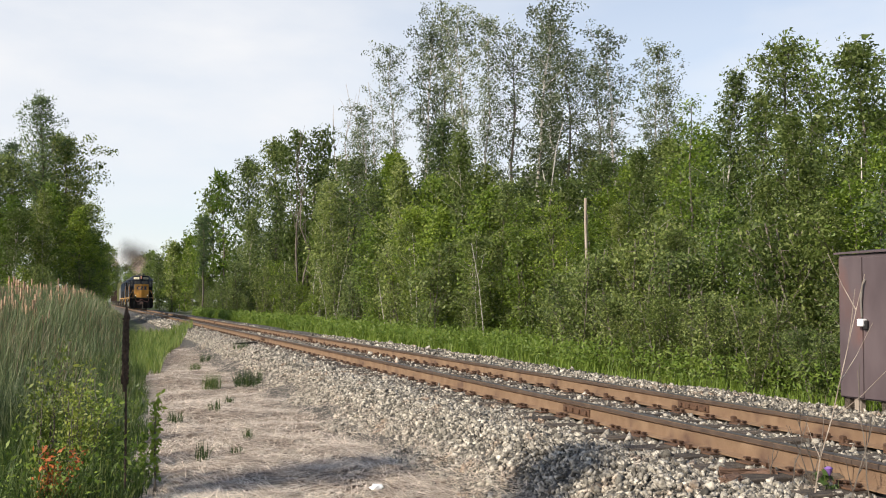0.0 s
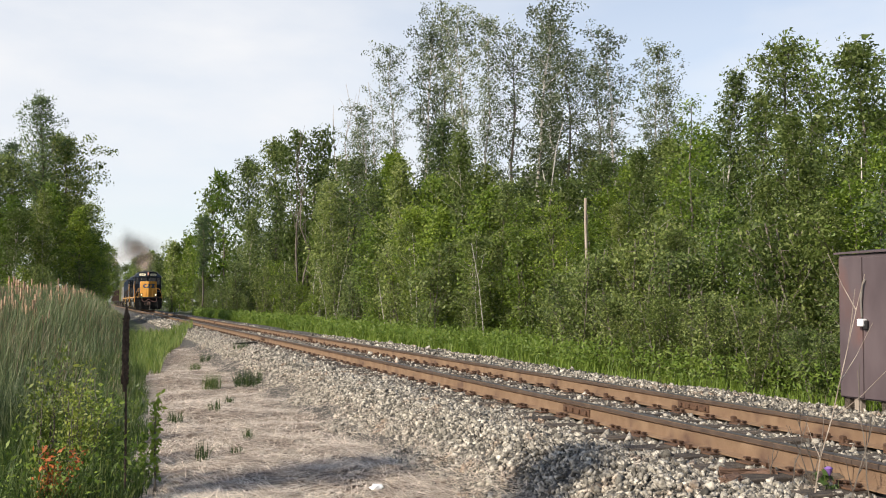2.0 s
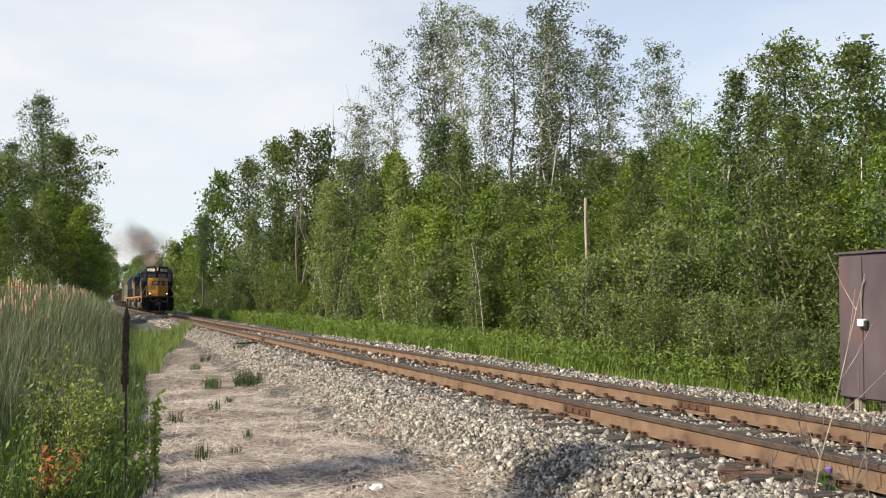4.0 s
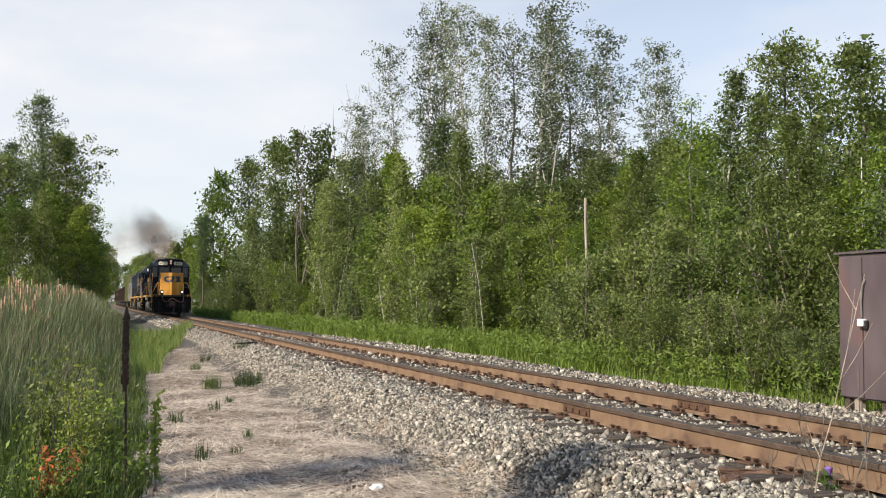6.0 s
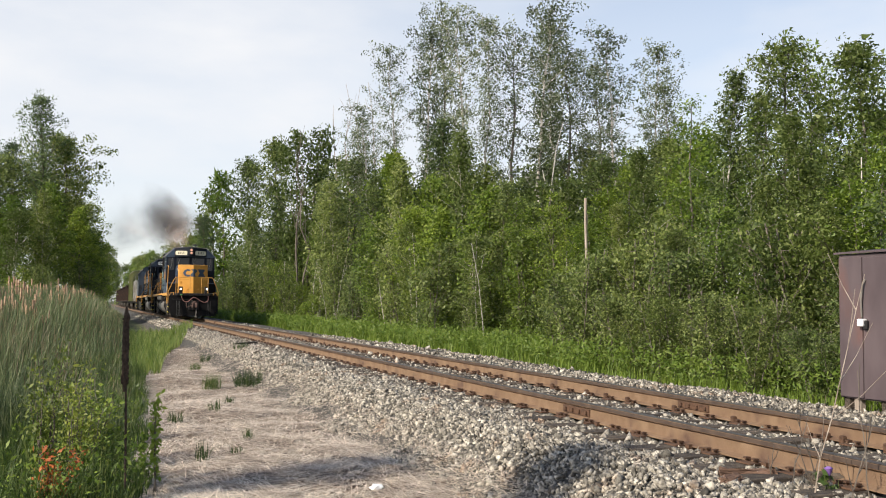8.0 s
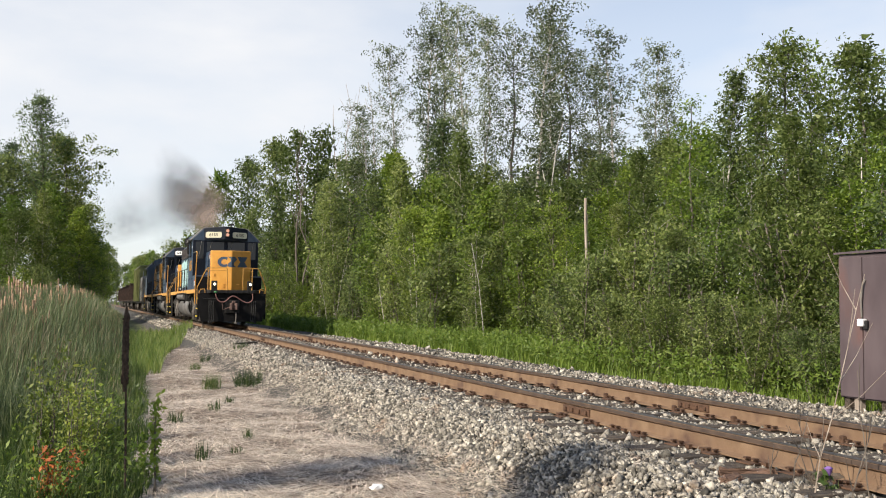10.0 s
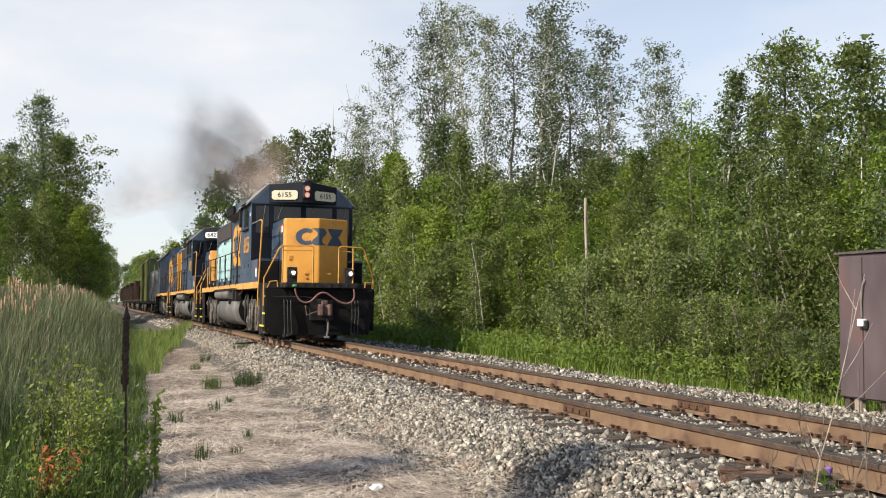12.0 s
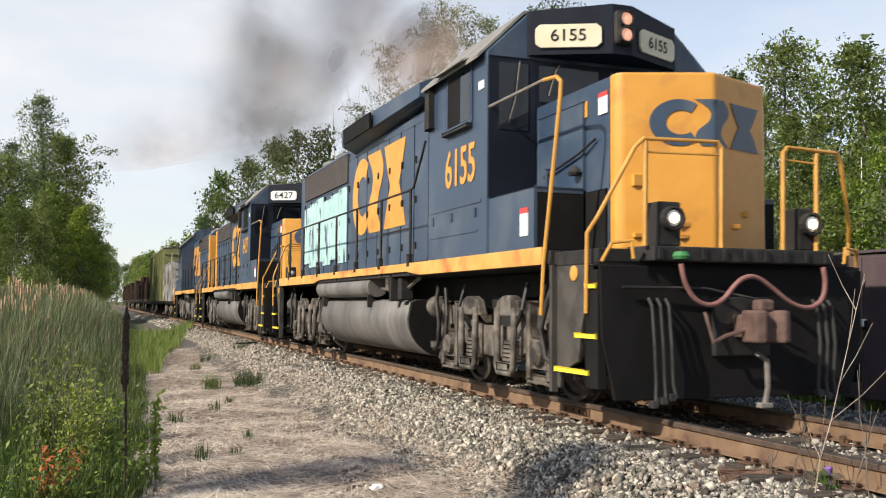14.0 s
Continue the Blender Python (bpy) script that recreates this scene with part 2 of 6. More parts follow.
def glow(name, color, strength):
    m = bpy.data.materials.new(name)
    m.use_nodes = True
    p = m.node_tree.nodes["Principled BSDF"]
    p.inputs["Base Color"].default_value = (*color, 1)
    p.inputs["Roughness"].default_value = 0.15
    p.inputs["Emission Color"].default_value = (*color, 1)
    p.inputs["Emission Strength"].default_value = strength
    return m


M_LAMP = glow("ditch_lamp_lens", (1.0, 0.70, 0.42), 6.0)
M_REFLECT = material("lamp_reflector", (0.5, 0.5, 0.5), (0.65, 0.64, 0.62), 5, 0.25, 0.6)
M_HEAD = glow("headlamp_lens", (0.9, 0.45, 0.30), 0.35)
M_TANK = material("dusty_tank_grey", (0.13, 0.122, 0.115), (0.19, 0.18, 0.17), 1.3, 0.55, c3=(0.07, 0.066, 0.062), c3_scale=1.8, c3_range=(0.42, 0.7), bump=0.08, bump_scale=12, stretch=(1, 1.2, 0.4))
M_STEPWELL = material("step_well_grime", (0.035, 0.031, 0.028), (0.065, 0.058, 0.05), 4, 0.75, c3=(0.02, 0.017, 0.015), c3_scale=3)

# ---- mesh helpers ----
rng = np.random.default_rng(7)


def part(name, bm, mat, parent, label="", smooth=False):
    me = bpy.data.meshes.new(name)
    bm.normal_update()
    bm.to_mesh(me)
    bm.free()
    me.materials.append(mat)
    if smooth:
        for f in me.polygons:
            f.use_smooth = len(f.vertices) == 4
    ob = new(name, me)
    if parent:
        ob.parent = parent
    return tagged(ob, label)


def mesh_of(name, verts, faces, mat):
    me = bpy.data.meshes.new(name)
    verts, faces = np.asarray(verts, dtype=np.float32), np.asarray(faces, dtype=np.int32)
    k = faces.shape[1]
    me.vertices.add(len(verts))
    me.vertices.foreach_set("co", verts.ravel())
    me.loops.add(faces.size)
    me.loops.foreach_set("vertex_index", faces.ravel())
    me.polygons.add(len(faces))
    me.polygons.foreach_set("loop_start", np.arange(0, faces.size, k, dtype=np.int32))
    me.polygons.foreach_set("loop_total", np.full(len(faces), k, dtype=np.int32))
    me.update(calc_edges=True)
    me.materials.append(mat)
    return me


def thing(name, label, category, m=None, group="", kind=""):
    ob = tagged(new(name), label, category, group, kind)
    ob.matrix_basis = m if m is not None else Matrix()
    return ob


def box(bm, x0, x1, y0, y1, z0, z1, bevel=0.0):
    r = bmesh.ops.create_cube(bm, size=1)
    vs = r["verts"]
    for v in vs:
        v.co = Vector(((x0 + x1) / 2 + v.co.x * (x1 - x0), (y0 + y1) / 2 + v.co.y * (y1 - y0), (z0 + z1) / 2 + v.co.z * (z1 - z0)))
    if bevel:
        es = list({e for v in vs for e in v.link_edges})
        bmesh.ops.bevel(bm, geom=es, offset=bevel, segments=2, affect="EDGES", profile=0.5)
    return bm


def prism(bm, pts, axis, a, b, bevel=0.0):
    """Extrude a closed outline. axis 'y': pts are (x, z); 'x': (y, z); 'z': (x, y)."""
    def at(p, w):
        return {"y": (p[0], w, p[1]), "x": (w, p[0], p[1]), "z": (p[0], p[1], w)}[axis]
    lo = [bm.verts.new(at(p, a)) for p in pts]
    hi = [bm.verts.new(at(p, b)) for p in pts]
    fs = [bm.faces.new(lo), bm.faces.new(hi)]
    for i in range(len(pts)):
        j = (i + 1) % len(pts)
        fs.append(bm.faces.new((lo[i], lo[j], hi[j], hi[i])))
    bmesh.ops.recalc_face_normals(bm, faces=fs)
    if bevel:
        bmesh.ops.bevel(bm, geom=list({e for f in fs for e in f.edges}), offset=bevel, segments=2, affect="EDGES", profile=0.5)
    return bm


def tube(bm, pts, r, sides=8, r2=None, cap=True):
    """A round bar through the points; r2 is the end radius."""
    pts = [Vector(p) for p in pts]
    rings = []
    up = None
    for i, p in enumerate(pts):
        d = ((pts[min(i + 1, len(pts) - 1)] - p).normalized() + (p - pts[max(i - 1, 0)]).normalized()).normalized()
        if up is None:
            up = d.orthogonal().normalized()
        side = d.cross(up).normalized()
        up = side.cross(d).normalized()
        rad = r if r2 is None else r + (r2 - r) * i / (len(pts) - 1)
        rings.append([bm.verts.new(p + (side * math.cos(a) + up * math.sin(a)) * rad) for a in [2 * math.pi * k / sides for k in range(sides)]])
    for a, b in zip(rings, rings[1:]):
        for k in range(sides):
            bm.faces.new((a[k], a[(k + 1) % sides], b[(k + 1) % sides], b[k]))
    if cap:
        bm.faces.new(rings[0][::-1])
        bm.faces.new(rings[-1])
    return bm


def lathe(bm, profile, axis="z", at=(0, 0, 0), sides=16):
    """Turn (radius, height) pairs round an axis through at."""
    rings = []
    for r, h in profile:
        ring = []
        for k in range(sides):
            a = 2 * math.pi * k / sides
            c, s = r * math.cos(a), r * math.sin(a)
            v = {"z": (c, s, h), "y": (c, h, s), "x": (h, c, s)}[axis]
            ring.append(bm.verts.new(Vector(at) + Vector(v)))
        rings.append(ring)
    fs = []
    for a, b in zip(rings, rings[1:]):
        for k in range(sides):
            fs.append(bm.faces.new((a[k], a[(k + 1) % sides], b[(k + 1) % sides], b[k])))
    fs.append(bm.faces.new(rings[0]))
    fs.append(bm.faces.new(rings[-1]))
    bmesh.ops.recalc_face_normals(bm, faces=fs)
    return bm


def fresh():
    return bmesh.new()


# ---- ground ----
def smooth(a, b, v):
    t = min(1, max(0, (v - a) / (b - a)))
    return t * t * (3 - 2 * t)


def ground_z(x, y):
    d = x - D
    far = smooth(20, 50, y)
    low = -0.70 + 0.15 * far
    if d < 0:
        z = -0.215 + (low + 0.215) * smooth(-1.75, -2.75, d)
        z += -0.55 * smooth(0.9, -2.5, x - 0.05 * (y - 9) * (1 - 0.3 * far)) * (1 - smooth(18, 48, y))
    else:
        z = -0.215 - 0.15 * smooth(1.7, 2.6, d) - 0.25 * smooth(3.2, 6.0, d)
    rough_amount = 0.0 if abs(d) < 1.75 else min(1, (abs(d) - 1.75))
    z += rough_amount * 0.06 * noise.noise((x * 0.9, y * 0.9, 0)) + rough_amount * 0.10 * noise.noise((x * 0.25, y * 0.25, 5))
    return z


def lines(stops):
    out = []
    for (a, s), (b, _) in zip(stops, stops[1:]):
        out += list(np.arange(a, b - s * 0.5, s))
    return out + [stops[-1][0]]


def build_ground():
    xs = lines([(-2600, 700), (-500, 120), (-60, 10), (-20, 1.5), (-5, 0.3), (12, 0.6), (20, 4), (60, 60), (480, 700), (2600, 1)])
    ys = lines([(-800, 200), (-60, 12), (-6, 0.6), (4, 0.3), (22, 0.6), (50, 2), (110, 10), (300, 60), (900, 500), (3900, 1)])
    vs = [(x, y, ground_z(x, y)) for y in ys for x in xs]
    w = len(xs)
    fs = [(j * w + i, j * w + i + 1, (j + 1) * w + i + 1, (j + 1) * w + i) for j in range(len(ys) - 1) for i in range(w - 1)]
    me = mesh_of("ground", vs, fs, M_GROUND)
    me.polygons.foreach_set("use_smooth", [True] * len(me.polygons))
    return tagged(new("ground", me), "level soil with dead grass, gravel and weeds beside the railway", "ground", kind="structure")


ground = build_ground()

# ---- railway track ----
M_HEADSIDE = material("rail_head_flank", (0.05, 0.032, 0.024), (0.085, 0.056, 0.04), 7, 0.7)
RAIL = [(-0.076, -0.18), (0.076, -0.18), (0.076, -0.168), (0.014, -0.15), (0.011, -0.055), (0.036, -0.042), (0.037, -0.006), (0.028, 0.0),
        (-0.028, 0.0), (-0.037, -0.006), (-0.036, -0.042), (-0.011, -0.055), (-0.014, -0.15), (-0.076, -0.168)]
track = thing("railway_track", "single railway track of rusty rails on weathered wooden ties", "railway track", pose(D, 0, 0), kind="structure")


def build_rail(x):
    bm = fresh()
    prism(bm, RAIL, "y", -60, 420)
    r = part("rail", bm, M_RUSTRAIL, track, "rust-brown steel rail")
    r.location.x = x
    bm = fresh()
    box(bm, -0.034, 0.034, -60, 420, -0.002, 0.003)
    part("running_surface", bm, M_RAILTOP, r, "polished steel running surface")
    bm = fresh()
    for s in (-1, 1):
        box(bm, s * 0.0385 - 0.002, s * 0.0385 + 0.002, -60, 420, -0.036, -0.005)
    part("head_flank", bm, M_HEADSIDE, r, "dark worn flank of the rail head")
    bm = fresh()
    for y in (9.35, 30.1, 56.0):  # bolted joint bars
        for s in (-1, 1):
            box(bm, s * 0.016 - 0.012, s * 0.016 + 0.012, y - 0.3, y + 0.3, -0.14, -0.06, 0.004)
            for k in range(4):
                box(bm, s * 0.036 - 0.014, s * 0.036 + 0.014, y - 0.26 + k * 0.155, y - 0.22 + k * 0.155, -0.12, -0.08, 0.006)
    part("joint_bar", bm, M_IRON, r)


build_rail(-0.755)
build_rail(0.755)

bm = fresh()
box(bm, -1.3, 1.3, -0.115, 0.115, -0.36, -0.185, 0.012)
tie_mesh = part("tie", bm, M_TIE, track).data
bpy.data.objects.remove(bpy.data.objects["tie"])
bm = fresh()
box(bm, -0.18, 0.18, -0.09, 0.09, -0.186, -0.174)
for sx, sy in ((-0.10, 0.05), (0.10, -0.05), (0.10, 0.05), (-0.10, -0.05)):
    box(bm, sx - 0.012, sx + 0.012, sy - 0.012, sy + 0.012, -0.18, -0.15)
    box(bm, sx - 0.028, sx + 0.02, sy - 0.02, sy + 0.02, -0.155, -0.142)
plate_mesh = part("tie_plate", bm, M_IRON, track).data
bpy.data.objects.remove(bpy.data.objects["tie_plate"])
bm = fresh()
box(bm, -0.10, 0.10, -0.022, 0.022, -0.205, -0.176)
box(bm, 0.055, 0.105, -0.03, 0.03, -0.19, -0.115, 0.014)
box(bm, -0.105, -0.07, -0.03, 0.03, -0.19, -0.155)
anchor_mesh = part("rail_anchor", bm, M_IRON, track).data
bpy.data.objects.remove(bpy.data.objects["rail_anchor"])


def piece(name, me, parent, m):
    ob = new(name, me)
    ob.parent = parent
    ob.matrix_basis = m
    return ob


for i in range(290):
    y = 2.0 + 0.535 * i + rng.uniform(-0.05, 0.05)
    piece("tie", tie_mesh, track, pose(rng.uniform(-0.09, 0.06), y, rng.uniform(-0.008, 0.004), rng.uniform(-1, 1), rng.uniform(-0.4, 0.4), rng.uniform(-1.8, 1.8)))
    if y < 75:
        for sx in (-0.755, 0.755):
            piece("tie_plate", plate_mesh, track, pose(sx, y, 0.001 * rng.uniform(0, 2)))
            if y < 50 and (i % 2 == 0 or rng.uniform() < 0.4):
                piece("rail_anchor", anchor_mesh, track, pose(sx, y + 0.15 * rng.choice((-1, 1)), 0, 0, 0, 180 if sx > 0 else 0))


# ---- ballast ----
CUBE = np.array([(-1, -1, -1), (1, -1, -1), (1, 1, -1), (-1, 1, -1), (-1, -1, 1), (1, -1, 1), (1, 1, 1), (-1, 1, 1)], dtype=float)
ROCK = np.array([(1.3, 0, 0), (0, 1.3, 0), (-1.3, 0, 0), (0, -1.3, 0), (0, 0, 1.3), (0, 0, -1.3)], dtype=float)
ROCK_F = np.array([(0, 1, 4), (1, 2, 4), (2, 3, 4), (3, 0, 4), (1, 0, 5), (2, 1, 5), (3, 2, 5), (0, 3, 5)])
CUBE_F = np.array([(0, 3, 2, 1), (4, 5, 6, 7), (0, 1, 5, 4), (1, 2, 6, 5), (2, 3, 7, 6), (3, 0, 4, 7)])


def turns(n, tilt=1.0):
    """n random rotation matrices."""
    q = rng.normal(size=(n, 4))
    q[:, 1:3] *= tilt
    q /= np.linalg.norm(q, axis=1)[:, None]
    w, x, y, z = q.T
    return np.stack([np.stack([1 - 2 * (y * y + z * z), 2 * (x * y - z * w), 2 * (x * z + y * w)], 1),
                     np.stack([2 * (x * y + z * w), 1 - 2 * (x * x + z * z), 2 * (y * z - x * w)], 1),
                     np.stack([2 * (x * z - y * w), 2 * (y * z + x * w), 1 - 2 * (x * x + y * y)], 1)], 1)


def stones(areas):
    pts, size = [], []
    for x0, x1, y0, y1, per, s in areas:
        n = int((x1 - x0) * (y1 - y0) * per)
        xy = rng.uniform((x0, y0), (x1, y1), (n, 2))
        for x, y in xy:
            if x < 3.5 and noise.noise((x * 0.9, y * 0.6, 3)) * 0.5 + 3.0 + 0.018 * y > x:
                continue
            if abs(abs(x - D) - 0.755) < 0.085:
                continue
            if 4.46 < x < 5 and abs((y - 2) / 0.535 - round((y - 2) / 0.535)) < 0.24 and rng.uniform() < 0.85:
                continue  # the ties' ends lie bare
            pts.append((x, y, ground_z(x, y)))
            size.append(s * math.exp(rng.normal(0, 0.33)))
    pts, size = np.array(pts), np.array(size)
    n = len(pts)
    shape = ROCK[None] * (1 + rng.uniform(-0.4, 0.2, (n, 6, 1))) + rng.uniform(-0.45, 0.45, (n, 6, 3))
    shape *= (size[:, None] * rng.uniform(0.55, 1.1, (n, 3)))[:, None, :]
    v = np.einsum("nij,nkj->nki", turns(n), shape) + pts[:, None, :]
    v[:, :, 2] += (size * rng.uniform(-0.3, 0.5, n))[:, None]
    return v.reshape(-1, 3), (ROCK_F[None] + 6 * np.arange(n)[:, None, None]).reshape(-1, 3)


def build_ballast():
    v, f = stones([(2.7, 4.95, 5, 11, 1250, 0.0205), (2.7, 4.95, 11, 18, 1050, 0.0215), (5.08, 6.46, 4, 18, 380, 0.022), (6.6, 10.3, 7, 18, 210, 0.026),
                   (3.0, 4.95, 18, 42, 400, 0.026), (5.08, 6.46, 18, 42, 110, 0.031), (6.6, 10.2, 18, 42, 80, 0.034), (3.3, 4.95, 42, 95, 60, 0.05), (6.6, 8.6, 42, 95, 30, 0.05)])
    return tagged(new("ballast", mesh_of("ballast", v, f, M_STONE)), "loose grey crushed stone ballast along the track", "ballast", kind="stuff")


ballast = build_ballast()
stone_meshes = []
for k in range(5):
    v = CUBE * (1 + rng.uniform(-0.4, 0.2, (8, 1))) + rng.uniform(-0.2, 0.2, (8, 3))
    stone_meshes.append(mesh_of("stone", v * (1.0, 0.8, 0.6), CUBE_F, M_STONEOBJ))
for k in range(280):
    x, y = rng.uniform(3.0, 4.8), rng.uniform(6.2, 11.5)
    s = 0.021 * math.exp(rng.normal(0, 0.3))
    piece("stone", stone_meshes[k % 5], ballast, Matrix.Translation((x, y, ground_z(x, y) + s * 0.5)) @ Euler(rng.uniform(0, 6, 3)).to_matrix().to_4x4() @ Matrix.Scale(s, 4))

# ---- vegetation ----
def leaf_quads(c, size, up=0.6, long=1.0, thin=False):
    """One diamond-shaped leaf at each point of c; thin: a three-cornered one."""
    n = len(c)
    nor = rng.normal(size=(n, 3)) * 0.75 + np.array((-0.62, -0.30, 0.75)) * (0.4 + up)  # leaves turn to the light
    nor /= np.linalg.norm(nor, axis=1)[:, None]
    t = np.cross(nor, rng.normal(size=(n, 3)))
    t /= np.linalg.norm(t, axis=1)[:, None] + 1e-9
    b = np.cross(nor, t)
    s = size[:, None]
    if thin:
        v = np.stack([c - t * s * long - b * s * 0.5, c - t * s * long * 0.6 + b * s * 0.75, c + t * s * long * 1.1], 1)
        return v.reshape(-1, 3), np.arange(3 * n).reshape(-1, 3)
    v = np.stack([c - t * s * long, c + b * s * 0.55 + nor * s * 0.12, c + t * s * long, c - b * s * 0.55 + nor * s * 0.12], 1)
    return v.reshape(-1, 3), np.arange(4 * n).reshape(-1, 4)


def blades(base, height, width, lean=0.35, droop=0.5):
    """Grass blades: two quads each, bending over."""
    n = len(base)
    a = rng.uniform(0, 2 * math.pi, n)
    d = np.stack([np.cos(a), np.sin(a), np.zeros(n)], 1)
    s = np.stack([-np.sin(a), np.cos(a), np.zeros(n)], 1)
    h, w = height[:, None], width[:, None]
    le = (lean * rng.uniform(0.1, 1, n))[:, None]
    up = np.array((0, 0, 1.0))
    mid = base + up * h * 0.55 + d * h * le * 0.35
    tip = base + up * h * (1 - droop * 0.3 * le) + d * h * le
    v = np.stack([base - s * w, base + s * w, mid - s * w * 0.8, mid + s * w * 0.8, tip - s * w * 0.12, tip + s * w * 0.12], 1)
    f = np.array([(0, 1, 3, 2), (2, 3, 5, 4)])
    return v.reshape(-1, 3), (f[None] + 6 * np.arange(n)[:, None, None]).reshape(-1, 4)


def build_tree(name, label, height, radius, bare, rise, limbs, leaves, leaf, bark, foliage, trunk_r=0.1, lean=0.05, stems=1, spread=0.32, top=0.5, wobble=0.05):
    """A tree: wobbling tapered trunk with limbs, and a crown of single leaves in tufts round the twigs.
    bare: share of the height with no limbs; rise: how steeply the limbs climb; top: where the crown is widest."""
    t = thing(name, label, "tree", group="trees of the wood")
    bm = fresh()
    tufts = []
    for s in range(stems):
        a0 = rng.uniform(0, 6.28)
        base = Vector((math.cos(a0), math.sin(a0), 0)) * (0.0 if stems == 1 else rng.uniform(0.15, 0.5))
        tilt = Vector((rng.normal(0, lean), rng.normal(0, lean), 1)) + (base * 0.16 if stems > 1 else Vector())
        hh = height * (1 if s == 0 else rng.uniform(0.7, 1.0))
        pts = [base + tilt * hh * k / 9 + Vector((rng.normal(0, wobble), rng.normal(0, wobble), 0)) * hh * 0.12 * (k > 0) for k in range(10)]
        pts[0].z = -0.25
        tube(bm, pts, trunk_r, 6, 0.012)
        n = max(3, limbs // stems)
        for k in range(n):
            u = bare + (0.98 - bare) * (k + rng.uniform(0, 1)) / n
            i = min(8, int(u * 9))
            start = pts[i].lerp(pts[i + 1], u * 9 - i)
            w = (u - bare) / (1 - bare)
            prof = (0.35 + 0.65 * w / top) if w < top else max(0.12, 1 - ((w - top) / (1 - top)) ** 1.6)
            length = radius * prof * rng.uniform(0.65, 1.2)
            a = k * 2.4 + rng.normal(0, 0.4)
            d = Vector((math.cos(a), math.sin(a), rise * rng.uniform(0.6, 1.4)))
            limb = [start]
            for q in range(4):
                d = (d + Vector((rng.normal(0, 0.18), rng.normal(0, 0.18), 0.10))).normalized()
                limb.append(limb[-1] + d * length * 0.25)
            tube(bm, limb, max(0.012, trunk_r * 0.34 * (1 - u * 0.7)), 3, 0.006, False)
            for q in range(1, 5):
                for r in range(3):
                    c = limb[q - 1].lerp(limb[q], rng.uniform(0, 1))
                    off = Vector(np.clip(rng.normal(0, 1, 3), -1.6, 1.6)) * spread * (0.5 + length * 0.25)
                    tufts.append((c + off, 0.6 + 0.2 * q))
                    if r == 0 and q > 3:
                        tube(bm, [c, c + off], 0.007, 3, 0.004, False)
    part("trunk", bm, bark, t, "", True)
    wts = np.array([x[1] for x in tufts]) * rng.uniform(0.3, 1.7, len(tufts))
    pick = rng.choice(len(tufts), leaves, p=wts / wts.sum())
    cen = np.array([tuple(x[0]) for x in tufts])[pick]
    cen = cen + np.clip(rng.normal(0, 1, cen.shape), -1.5, 1.5) * np.array((1, 1, 0.8)) * spread * 0.62
    cen[:, 2] = np.maximum(cen[:, 2], 0.05)
    v, f = leaf_quads(cen, leaf * np.exp(rng.normal(0, 0.25, leaves)), thin=True)
    crown = new("crown", mesh_of("crown", v, f, foliage))
    crown.parent = t
    tagged(t, label)
    return t


